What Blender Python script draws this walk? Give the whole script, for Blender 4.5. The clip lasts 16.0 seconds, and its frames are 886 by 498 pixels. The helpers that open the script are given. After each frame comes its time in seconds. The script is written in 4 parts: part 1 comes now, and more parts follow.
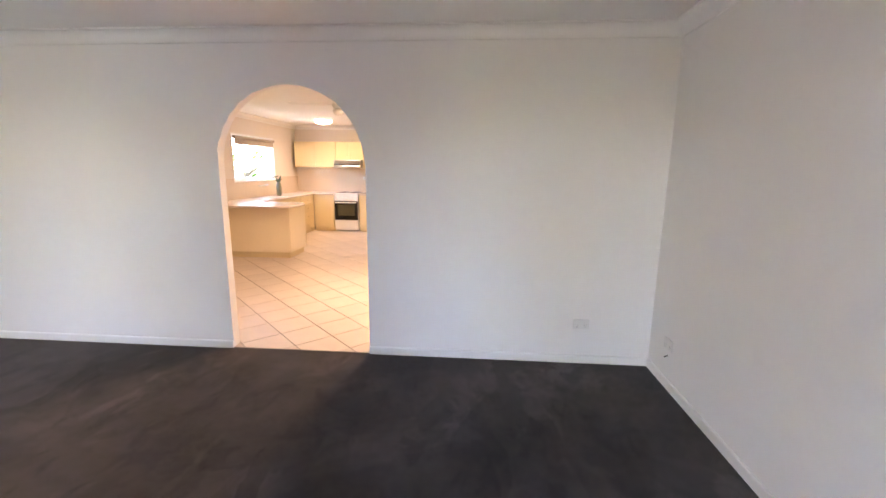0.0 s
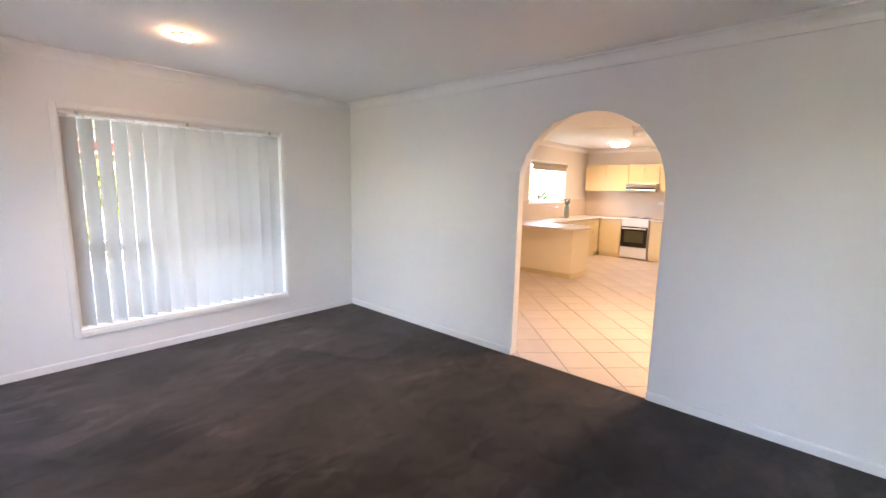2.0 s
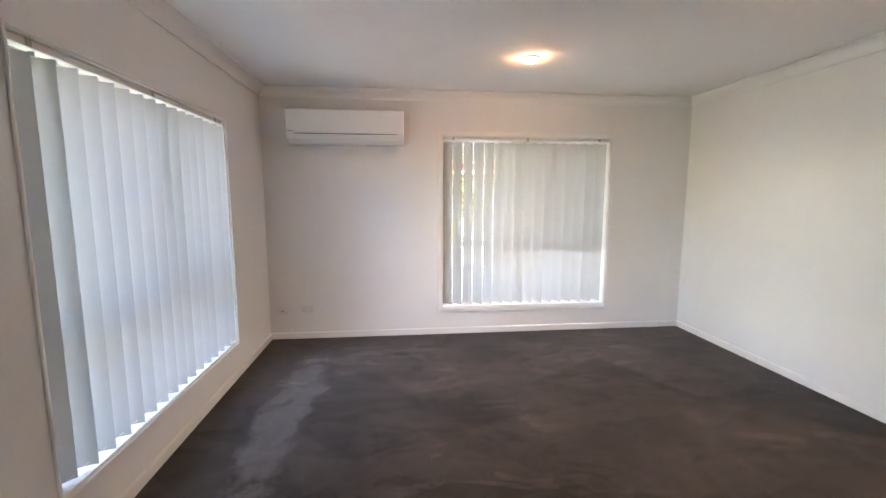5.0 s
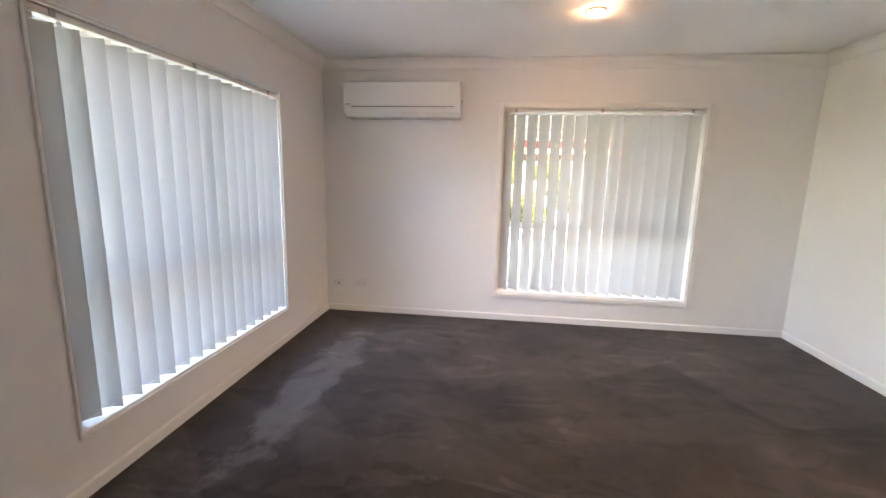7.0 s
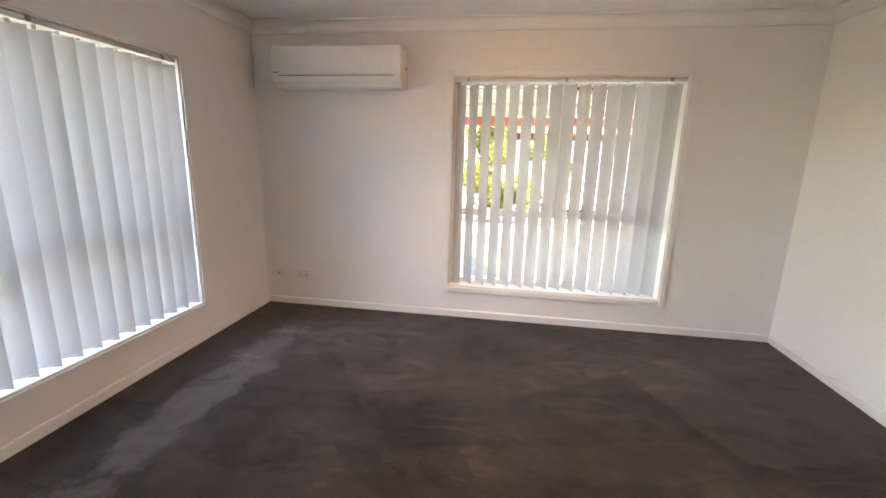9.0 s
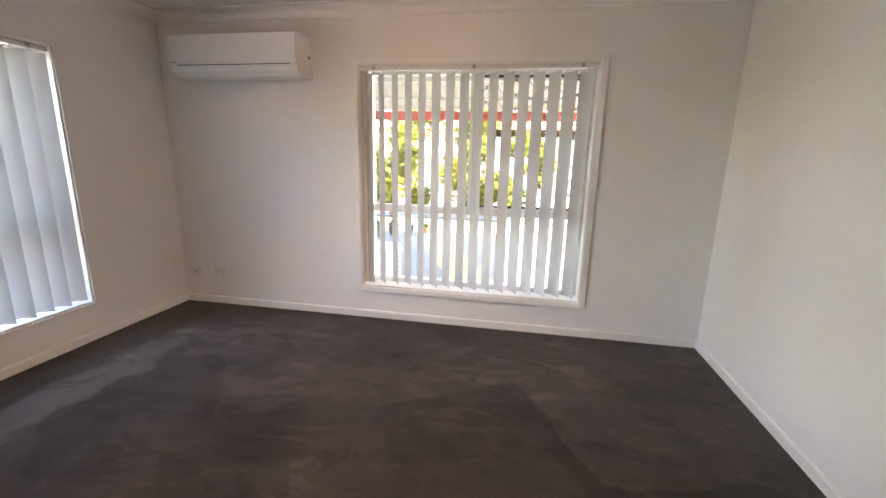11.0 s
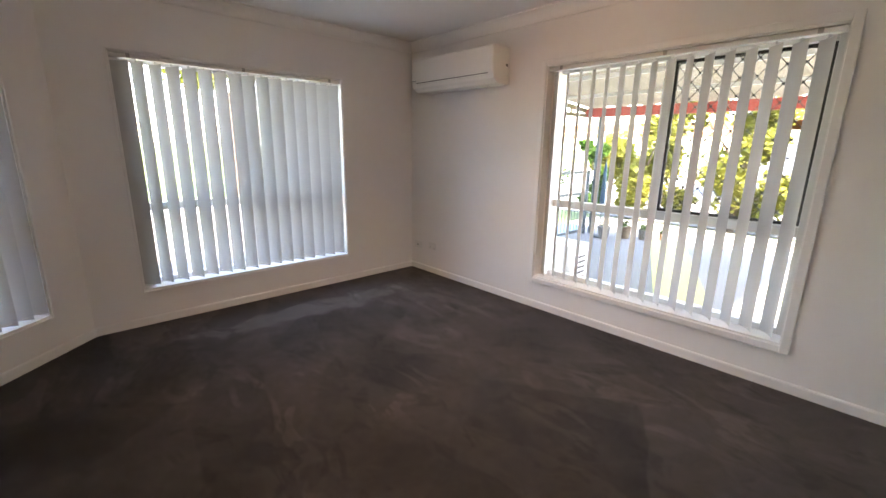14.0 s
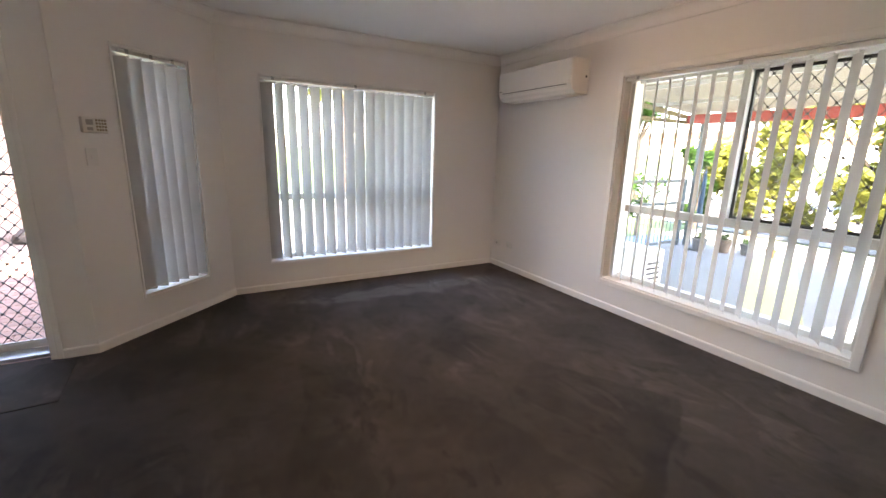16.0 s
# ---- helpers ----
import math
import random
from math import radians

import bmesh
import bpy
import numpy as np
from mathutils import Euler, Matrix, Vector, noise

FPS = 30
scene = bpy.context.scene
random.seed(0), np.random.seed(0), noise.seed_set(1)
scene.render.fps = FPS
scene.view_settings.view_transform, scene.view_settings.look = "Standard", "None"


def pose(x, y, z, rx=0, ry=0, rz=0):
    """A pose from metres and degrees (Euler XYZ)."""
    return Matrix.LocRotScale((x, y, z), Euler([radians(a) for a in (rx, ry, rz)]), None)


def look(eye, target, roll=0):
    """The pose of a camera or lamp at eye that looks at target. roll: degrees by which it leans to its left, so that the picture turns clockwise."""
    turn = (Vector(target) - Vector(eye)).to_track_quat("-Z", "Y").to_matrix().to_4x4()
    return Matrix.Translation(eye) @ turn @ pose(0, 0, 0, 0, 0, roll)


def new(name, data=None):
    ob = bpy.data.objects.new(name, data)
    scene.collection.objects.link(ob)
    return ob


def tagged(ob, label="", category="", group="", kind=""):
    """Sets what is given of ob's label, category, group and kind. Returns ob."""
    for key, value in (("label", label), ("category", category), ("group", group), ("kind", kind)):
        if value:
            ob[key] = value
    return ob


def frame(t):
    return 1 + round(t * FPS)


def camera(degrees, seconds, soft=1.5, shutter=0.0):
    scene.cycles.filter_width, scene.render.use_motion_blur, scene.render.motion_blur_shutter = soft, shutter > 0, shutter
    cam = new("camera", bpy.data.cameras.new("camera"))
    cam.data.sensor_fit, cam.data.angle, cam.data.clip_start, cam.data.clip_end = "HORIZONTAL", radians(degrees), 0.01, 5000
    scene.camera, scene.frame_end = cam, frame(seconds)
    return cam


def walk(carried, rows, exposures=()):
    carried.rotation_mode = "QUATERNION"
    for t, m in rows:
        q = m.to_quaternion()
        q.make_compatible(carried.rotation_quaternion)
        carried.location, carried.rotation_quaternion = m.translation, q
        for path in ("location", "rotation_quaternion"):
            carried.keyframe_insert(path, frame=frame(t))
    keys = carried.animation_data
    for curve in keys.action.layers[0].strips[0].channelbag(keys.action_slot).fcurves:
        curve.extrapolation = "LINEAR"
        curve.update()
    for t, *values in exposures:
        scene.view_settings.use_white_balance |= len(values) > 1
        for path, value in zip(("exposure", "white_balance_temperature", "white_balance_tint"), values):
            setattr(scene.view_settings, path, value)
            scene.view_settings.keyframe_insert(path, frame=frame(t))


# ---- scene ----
cam = camera(93.4, 16.0)
PATH = [
    (0, (1.177, 0.129, 1.458), (1.031, 2.087, 1.077), 0.6),
    (0.5, (1.18, 0.125, 1.469), (1.058, 2.084, 1.086), 0.9),
    (1, (1.114, 0.079, 1.464), (0.71, 2.015, 1.168), -1.6),
    (1.5, (1.115, 0.097, 1.458), (0.214, 1.861, 1.184), -0.3),
    (2, (1.138, 0.138, 1.465), (-0.18, 1.613, 1.171), 1.1),
    (2.5, (1.156, 0.147, 1.428), (-0.478, 1.258, 1.119), 0.9),
    (3, (1.161, 0.173, 1.407), (-0.662, 0.94, 1.105), 0.6),
    (3.5, (1.156, 0.166, 1.406), (-0.752, 0.699, 1.126), 0.6),
    (4, (1.158, 0.151, 1.426), (-0.793, 0.513, 1.171), 0.6),
    (6.5, (0.848, 0.345, 1.372), (-1.126, 0.304, 1.051), 0.4),
    (7, (0.857, 0.566, 1.371), (-1.098, 0.324, 1.027), 1.3),
    (7.5, (0.752, 0.676, 1.347), (-1.186, 0.343, 0.981), 1.1),
    (8, (0.561, 0.758, 1.352), (-1.368, 0.385, 0.978), 1.2),
    (8.5, (0.432, 0.86, 1.381), (-1.492, 0.508, 0.962), 1.0),
    (9, (0.357, 1.071, 1.383), (-1.573, 0.779, 0.946), 1.5),
    (9.5, (0.271, 1.282, 1.365), (-1.669, 1.088, 0.918), 1.5),
    (12, (-0.121, 2.127, 1.354), (-1.931, 1.387, 0.932), 1.2),
    (12.5, (-0.214, 2.23, 1.352), (-1.897, 1.229, 0.944), 1.5),
    (13, (-0.228, 2.374, 1.351), (-1.788, 1.195, 0.932), 2.2),
    (13.5, (-0.216, 2.533, 1.368), (-1.639, 1.196, 0.933), 1.7),
    (14, (-0.133, 2.623, 1.361), (-1.456, 1.2, 0.888), 0.9),
    (14.5, (-0.123, 2.737, 1.352), (-1.302, 1.196, 0.866), 1.3),
    (15, (-0.108, 2.843, 1.358), (-1.14, 1.192, 0.898), 2.5),
    (15.5, (-0.091, 2.959, 1.357), (-1.067, 1.276, 0.894), 2.1),
    (16, (-0.035, 3.051, 1.358), (-1.0, 1.36, 0.901), 1.6),
]

EXPOSURES = [(0, 5.27, 7150, 25), (1.5, 5.29, 6950, 24), (2.2, 5.21, 6900, 21), (3.5, 5.2, 7200, 20), (6.5, 5.23, 7550, 21), (7.8, 5.14, 7800, 21), (9.5, 4.96, 8200, 22), (11.9, 4.69, 7700, 22), (12.5, 4.63, 7750, 22), (13.5, 4.57, 7850, 22), (14.7, 4.71, 7850, 21), (16, 4.71, 7800, 21)]
walk(cam, [(t, look(eye, target, roll)) for t, eye, target, roll in PATH], EXPOSURES)

# ---- world and sun ----
world = bpy.data.worlds.new("World")
scene.world = world
world.use_nodes = True
wt = world.node_tree
sky = wt.nodes.new("ShaderNodeTexSky")
sky.sky_type, sky.sun_disc = "NISHITA", False
sky.sun_elevation, sky.sun_rotation = radians(56), radians(12)
wt.links.new(sky.outputs["Color"], wt.nodes["Background"].inputs["Color"])
wt.nodes["Background"].inputs["Strength"].default_value = 0.15
sun_data = bpy.data.lights.new("sun", "SUN")
sun_data.energy, sun_data.angle, sun_data.color = 3.0, radians(0.5), (1.0, 0.95, 0.87)
sun = new("sun", sun_data)
sun.matrix_world = look((20 * math.sin(radians(12)), 20 * math.cos(radians(12)), 29.6), (0, 0, 0))


# ---- materials ----
def material(name, colour, rough=0.6, metal=0.0, vary=0.06, scale=3.0, bump=0.0, bump_scale=200.0, second=None, island=0.0, spec=0.5):
    """A painted, plastic or metal surface: two scales of colour variation and a fine relief."""
    m = bpy.data.materials.new(name)
    m.use_nodes = True
    nt = m.node_tree
    b = nt.nodes["Principled BSDF"]
    b.inputs["Roughness"].default_value, b.inputs["Metallic"].default_value = rough, metal
    b.inputs["Specular IOR Level"].default_value = spec
    co = nt.nodes.new("ShaderNodeTexCoord")
    n1, n2 = nt.nodes.new("ShaderNodeTexNoise"), nt.nodes.new("ShaderNodeTexNoise")
    n1.inputs["Scale"].default_value, n2.inputs["Scale"].default_value = scale, scale * 14
    n1.inputs["Detail"].default_value = 5
    for n in (n1, n2):
        nt.links.new(co.outputs["Object"], n.inputs["Vector"])
    add = nt.nodes.new("ShaderNodeMath")
    add.operation = "MULTIPLY_ADD"
    nt.links.new(n2.outputs["Fac"], add.inputs[0])
    add.inputs[1].default_value = 0.35
    nt.links.new(n1.outputs["Fac"], add.inputs[2])
    ramp = nt.nodes.new("ShaderNodeValToRGB")
    lo = [c * (1 - vary) for c in colour]
    hi = second if second else [min(1, c * (1 + vary)) for c in colour]
    ramp.color_ramp.elements[0].position, ramp.color_ramp.elements[1].position = 0.45, 0.9
    ramp.color_ramp.elements[0].color, ramp.color_ramp.elements[1].color = (*lo, 1), (*hi, 1)
    nt.links.new(add.outputs[0], ramp.inputs["Fac"])
    last = ramp.outputs["Color"]
    if island:
        info = nt.nodes.new("ShaderNodeObjectInfo")
        hsv = nt.nodes.new("ShaderNodeHueSaturation")
        mr = nt.nodes.new("ShaderNodeMapRange")
        mr.inputs["To Min"].default_value, mr.inputs["To Max"].default_value = 1 - island, 1 + island
        nt.links.new(info.outputs["Random"], mr.inputs["Value"])
        nt.links.new(mr.outputs["Result"], hsv.inputs["Value"])
        nt.links.new(last, hsv.inputs["Color"])
        last = hsv.outputs["Color"]
    nt.links.new(last, b.inputs["Base Color"])
    if bump:
        nb, bp = nt.nodes.new("ShaderNodeTexNoise"), nt.nodes.new("ShaderNodeBump")
        nb.inputs["Scale"].default_value, nb.inputs["Detail"].default_value = bump_scale, 3
        bp.inputs["Strength"].default_value, bp.inputs["Distance"].default_value = bump, 0.002
        nt.links.new(co.outputs["Object"], nb.inputs["Vector"])
        nt.links.new(nb.outputs["Fac"], bp.inputs["Height"])
        nt.links.new(bp.outputs["Normal"], b.inputs["Normal"])
    return m


def emitter(name, colour, strength):
    m = bpy.data.materials.new(name)
    m.use_nodes = True
    b = m.node_tree.nodes["Principled BSDF"]
    b.inputs["Base Color"].default_value = (*colour, 1)
    b.inputs["Emission Color"].default_value = (*colour, 1)
    b.inputs["Emission Strength"].default_value = strength
    return m


def cloth(name, colour, through_part, grain=900.0):
    """Thin fabric or leaf or sheet that lets light through."""
    m = bpy.data.materials.new(name)
    m.use_nodes = True
    nt = m.node_tree
    nt.nodes.remove(nt.nodes["Principled BSDF"])
    d, tr, mix = nt.nodes.new("ShaderNodeBsdfDiffuse"), nt.nodes.new("ShaderNodeBsdfTranslucent"), nt.nodes.new("ShaderNodeMixShader")
    co, n, ramp = nt.nodes.new("ShaderNodeTexCoord"), nt.nodes.new("ShaderNodeTexNoise"), nt.nodes.new("ShaderNodeValToRGB")
    n.inputs["Scale"].default_value = grain
    nt.links.new(co.outputs["Object"], n.inputs["Vector"])
    nt.links.new(n.outputs["Fac"], ramp.inputs["Fac"])
    ramp.color_ramp.elements[0].color = (*[c * 0.86 for c in colour], 1)
    ramp.color_ramp.elements[1].color = (*[min(1, c * 1.08) for c in colour], 1)
    info, hsv, mr = nt.nodes.new("ShaderNodeObjectInfo"), nt.nodes.new("ShaderNodeHueSaturation"), nt.nodes.new("ShaderNodeMapRange")
    mr.inputs["To Min"].default_value, mr.inputs["To Max"].default_value = 0.96, 1.04
    nt.links.new(info.outputs["Random"], mr.inputs["Value"])
    nt.links.new(mr.outputs["Result"], hsv.inputs["Value"])
    nt.links.new(ramp.outputs["Color"], hsv.inputs["Color"])
    for s in (d, tr):
        nt.links.new(hsv.outputs["Color"], s.inputs["Color"])
    mix.inputs["Fac"].default_value = through_part
    nt.links.new(d.outputs[0], mix.inputs[1])
    nt.links.new(tr.outputs[0], mix.inputs[2])
    nt.links.new(mix.outputs[0], nt.nodes["Material Output"].inputs["Surface"])
    return m


def glass_material(name):
    m = bpy.data.materials.new(name)
    m.use_nodes = True
    nt = m.node_tree
    nt.nodes.remove(nt.nodes["Principled BSDF"])
    t, g, mix, fr, mr = (nt.nodes.new(k) for k in ("ShaderNodeBsdfTransparent", "ShaderNodeBsdfGlossy", "ShaderNodeMixShader", "ShaderNodeLayerWeight", "ShaderNodeMapRange"))
    t.inputs["Color"].default_value = (0.93, 0.95, 0.94, 1)
    g.inputs["Roughness"].default_value = 0.02
    fr.inputs["Blend"].default_value = 0.5
    mr.inputs["From Min"].default_value, mr.inputs["From Max"].default_value, mr.inputs["To Min"].default_value, mr.inputs["To Max"].default_value = 0.55, 1.0, 0.03, 0.45
    nt.links.new(fr.outputs["Facing"], mr.inputs["Value"])
    nt.links.new(mr.outputs["Result"], mix.inputs["Fac"])
    nt.links.new(t.outputs[0], mix.inputs[1])
    nt.links.new(g.outputs[0], mix.inputs[2])
    nt.links.new(mix.outputs[0], nt.nodes["Material Output"].inputs["Surface"])
    return m


def carpet_material():
    """Dark brown cut-pile carpet: brushed patches of nap, a light sweep of it along the window wall, fine tufts."""
    m = bpy.data.materials.new("carpet")
    m.use_nodes = True
    nt, L = m.node_tree, m.node_tree.links
    b = nt.nodes["Principled BSDF"]
    b.inputs["Roughness"].default_value = 0.9
    b.inputs["Specular IOR Level"].default_value = 0.1
    b.inputs["Sheen Weight"].default_value = 0.12
    b.inputs["Sheen Roughness"].default_value = 0.5
    co = nt.nodes.new("ShaderNodeTexCoord")
    warp = nt.nodes.new("ShaderNodeTexNoise")
    warp.inputs["Scale"].default_value, warp.inputs["Detail"].default_value = 1.7, 4
    L.new(co.outputs["Object"], warp.inputs["Vector"])
    mixv = nt.nodes.new("ShaderNodeVectorMath")
    mixv.operation = "MULTIPLY_ADD"
    L.new(warp.outputs["Color"], mixv.inputs[0])
    mixv.inputs[1].default_value = (0.3, 0.3, 0)
    L.new(co.outputs["Object"], mixv.inputs[2])
    # brushed patches
    patch = nt.nodes.new("ShaderNodeTexVoronoi")
    patch.inputs["Scale"].default_value = 1.15
    patch.feature = "SMOOTH_F1"
    patch.inputs["Smoothness"].default_value = 0.03
    L.new(mixv.outputs[0], patch.inputs["Vector"])
    soft = nt.nodes.new("ShaderNodeTexNoise")
    soft.inputs["Scale"].default_value, soft.inputs["Detail"].default_value, soft.inputs["Roughness"].default_value = 1.6, 4, 0.5
    L.new(co.outputs["Object"], soft.inputs["Vector"])
    bw = nt.nodes.new("ShaderNodeRGBToBW")
    L.new(patch.outputs["Color"], bw.inputs[0])
    s1 = nt.nodes.new("ShaderNodeMath")
    s1.operation = "MULTIPLY_ADD"
    L.new(bw.outputs[0], s1.inputs[0])
    s1.inputs[1].default_value = 0.34
    L.new(soft.outputs["Fac"], s1.inputs[2])
    # vacuum strokes: long thin cells
    stretch = nt.nodes.new("ShaderNodeMapping")
    stretch.inputs["Rotation"].default_value = (0, 0, radians(24))
    stretch.inputs["Scale"].default_value = (3.4, 0.9, 1)
    L.new(mixv.outputs[0], stretch.inputs["Vector"])
    stroke = nt.nodes.new("ShaderNodeTexVoronoi")
    stroke.feature = "SMOOTH_F1"
    stroke.inputs["Smoothness"].default_value = 0.03
    stroke.inputs["Scale"].default_value = 1.0
    L.new(stretch.outputs[0], stroke.inputs["Vector"])
    bw2 = nt.nodes.new("ShaderNodeRGBToBW")
    L.new(stroke.outputs["Color"], bw2.inputs[0])
    s2 = nt.nodes.new("ShaderNodeMath")
    s2.operation = "MULTIPLY_ADD"
    L.new(bw2.outputs[0], s2.inputs[0])
    s2.inputs[1].default_value = 0.26
    L.new(s1.outputs[0], s2.inputs[2])
    ramp = nt.nodes.new("ShaderNodeValToRGB")
    ramp.color_ramp.elements[0].position, ramp.color_ramp.elements[1].position = 0.45, 0.95
    ramp.color_ramp.elements[0].color, ramp.color_ramp.elements[1].color = (0.0215, 0.0185, 0.0171, 1), (0.075, 0.0645, 0.0600, 1)
    L.new(s2.outputs[0], ramp.inputs["Fac"])
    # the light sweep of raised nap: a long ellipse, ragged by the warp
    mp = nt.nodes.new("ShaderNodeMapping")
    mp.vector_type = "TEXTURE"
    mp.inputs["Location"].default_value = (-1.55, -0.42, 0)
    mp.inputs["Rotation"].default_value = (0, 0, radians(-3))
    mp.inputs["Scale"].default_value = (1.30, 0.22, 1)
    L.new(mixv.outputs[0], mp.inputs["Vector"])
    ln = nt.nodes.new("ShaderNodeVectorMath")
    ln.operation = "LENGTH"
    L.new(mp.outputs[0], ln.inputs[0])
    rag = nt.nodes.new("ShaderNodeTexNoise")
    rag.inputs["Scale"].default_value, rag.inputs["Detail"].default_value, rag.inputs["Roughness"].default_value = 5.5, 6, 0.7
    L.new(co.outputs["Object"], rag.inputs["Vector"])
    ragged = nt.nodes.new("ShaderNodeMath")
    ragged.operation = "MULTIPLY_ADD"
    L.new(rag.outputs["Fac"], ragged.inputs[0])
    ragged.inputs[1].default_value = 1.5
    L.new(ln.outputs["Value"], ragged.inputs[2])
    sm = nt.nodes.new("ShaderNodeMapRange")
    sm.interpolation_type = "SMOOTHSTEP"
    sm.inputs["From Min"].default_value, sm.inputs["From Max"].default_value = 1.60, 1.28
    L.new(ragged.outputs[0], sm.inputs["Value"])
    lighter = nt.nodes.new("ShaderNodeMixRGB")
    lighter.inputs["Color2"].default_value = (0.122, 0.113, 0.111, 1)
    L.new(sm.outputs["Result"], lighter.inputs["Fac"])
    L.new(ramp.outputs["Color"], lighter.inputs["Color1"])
    # small mottled patches
    fine = nt.nodes.new("ShaderNodeTexNoise")
    fine.inputs["Scale"].default_value, fine.inputs["Detail"].default_value, fine.inputs["Roughness"].default_value = 9.0, 4, 0.6
    fine.inputs["Distortion"].default_value = 0.8
    L.new(co.outputs["Object"], fine.inputs["Vector"])
    fm = nt.nodes.new("ShaderNodeMapRange")
    fm.inputs["From Min"].default_value, fm.inputs["From Max"].default_value, fm.inputs["To Min"].default_value, fm.inputs["To Max"].default_value = 0.42, 0.6, 0.80, 1.22
    L.new(fine.outputs["Fac"], fm.inputs["Value"])
    mottled = nt.nodes.new("ShaderNodeMixRGB")
    mottled.blend_type = "MULTIPLY"
    mottled.inputs["Fac"].default_value = 0.4
    L.new(lighter.outputs["Color"], mottled.inputs["Color1"])
    L.new(fm.outputs["Result"], mottled.inputs["Color2"])
    # crisp-edged marks where the nap was pushed the other way, in loose clusters
    turned = nt.nodes.new("ShaderNodeMapping")
    turned.inputs["Rotation"].default_value = (0, 0, radians(-31))
    turned.inputs["Scale"].default_value = (1.5, 0.8, 1)
    L.new(co.outputs["Object"], turned.inputs["Vector"])
    marks = []
    for vec, scale, detail, rough, dist, lo, hi in ((turned, 2.6, 6, 0.55, 1.1, 0.53, 0.565), (co, 0.95, 2, 0.5, 0.0, 0.44, 0.60), (turned, 4.3, 5, 0.6, 0.7, 0.57, 0.61)):
        nz = nt.nodes.new("ShaderNodeTexNoise")
        for key, val in (("Scale", scale), ("Detail", detail), ("Roughness", rough), ("Distortion", dist)):
            nz.inputs[key].default_value = val
        L.new(vec.outputs[0] if vec is turned else co.outputs["Object"], nz.inputs["Vector"])
        st = nt.nodes.new("ShaderNodeMapRange")
        st.interpolation_type = "SMOOTHSTEP"
        st.inputs["From Min"].default_value, st.inputs["From Max"].default_value = lo, hi
        L.new(nz.outputs["Fac"], st.inputs["Value"])
        marks.append(st)
    cluster = nt.nodes.new("ShaderNodeMath")
    cluster.operation = "MULTIPLY"
    L.new(marks[0].outputs["Result"], cluster.inputs[0])
    L.new(marks[1].outputs["Result"], cluster.inputs[1])
    lift = nt.nodes.new("ShaderNodeMath")
    lift.operation = "MULTIPLY_ADD"
    L.new(cluster.outputs[0], lift.inputs[0])
    lift.inputs[1].default_value, lift.inputs[2].default_value = 0.42, 0.88
    dip = nt.nodes.new("ShaderNodeMath")
    dip.operation = "MULTIPLY_ADD"
    L.new(marks[2].outputs["Result"], dip.inputs[0])
    dip.inputs[1].default_value = -0.22
    L.new(lift.outputs[0], dip.inputs[2])
    marked = nt.nodes.new("ShaderNodeMixRGB")
    marked.blend_type = "MULTIPLY"
    marked.inputs["Fac"].default_value = 1.0
    L.new(mottled.outputs["Color"], marked.inputs["Color1"])
    L.new(dip.outputs[0], marked.inputs["Color2"])
    # tufts
    tuft = nt.nodes.new("ShaderNodeTexNoise")
    tuft.inputs["Scale"].default_value, tuft.inputs["Detail"].default_value = 260, 2
    L.new(co.outputs["Object"], tuft.inputs["Vector"])
    mul = nt.nodes.new("ShaderNodeMixRGB")
    mul.blend_type = "MULTIPLY"
    mul.inputs["Fac"].default_value = 0.5
    L.new(marked.outputs["Color"], mul.inputs["Color1"])
    tr = nt.nodes.new("ShaderNodeMapRange")
    tr.inputs["From Min"].default_value, tr.inputs["From Max"].default_value, tr.inputs["To Min"].default_value, tr.inputs["To Max"].default_value = 0.3, 0.7, 0.55, 1.35
    L.new(tuft.outputs["Fac"], tr.inputs["Value"])
    L.new(tr.outputs["Result"], mul.inputs["Color2"])
    L.new(mul.outputs["Color"], b.inputs["Base Color"])
    bp = nt.nodes.new("ShaderNodeBump")
    bp.inputs["Strength"].default_value, bp.inputs["Distance"].default_value = 0.6, 0.006
    L.new(tuft.outputs["Fac"], bp.inputs["Height"])
    L.new(bp.outputs["Normal"], b.inputs["Normal"])
    return m


M_WALL = material("wall_paint", (0.87, 0.86, 0.845), 0.75, vary=0.02, scale=0.8, bump=0.15, bump_scale=160)
M_CEIL = material("ceiling_paint", (0.88, 0.88, 0.87), 0.85, vary=0.02, scale=0.7, bump=0.1)
M_TRIM = material("trim_gloss_paint", (0.88, 0.875, 0.86), 0.35, vary=0.02, scale=2)
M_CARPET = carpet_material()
M_SLAT = cloth("blind_fabric", (0.56, 0.56, 0.555), 0.088)
M_RAIL = material("white_aluminium", (0.78, 0.78, 0.76), 0.35, vary=0.03, scale=5)
M_PLASTIC = material("white_plastic", (0.80, 0.80, 0.78), 0.35, vary=0.02, scale=4)
M_AC = material("air_conditioner_plastic", (0.82, 0.82, 0.80), 0.3, vary=0.02, scale=3)
M_DARK = material("dark_plastic", (0.03, 0.03, 0.032), 0.4, vary=0.1, scale=8)
M_GREY = material("grey_plastic", (0.42, 0.42, 0.41), 0.45, vary=0.06, scale=8)
M_POTDARK = material("weathered_pot", (0.10, 0.10, 0.10), 0.7, vary=0.2, scale=9, bump=0.3)
M_GOLD = material("worn_keys", (0.30, 0.25, 0.16), 0.5, vary=0.1, scale=30)
M_GLASS = glass_material("window_glass")
M_GRILLE = material("dark_grille", (0.045, 0.045, 0.045), 0.5, 0.0, vary=0.15, scale=9)
M_BRICK = material("pink_brown_brick", (0.42, 0.27, 0.21), 0.85, vary=0.15, scale=6, bump=0.5, bump_scale=60, island=0.12)
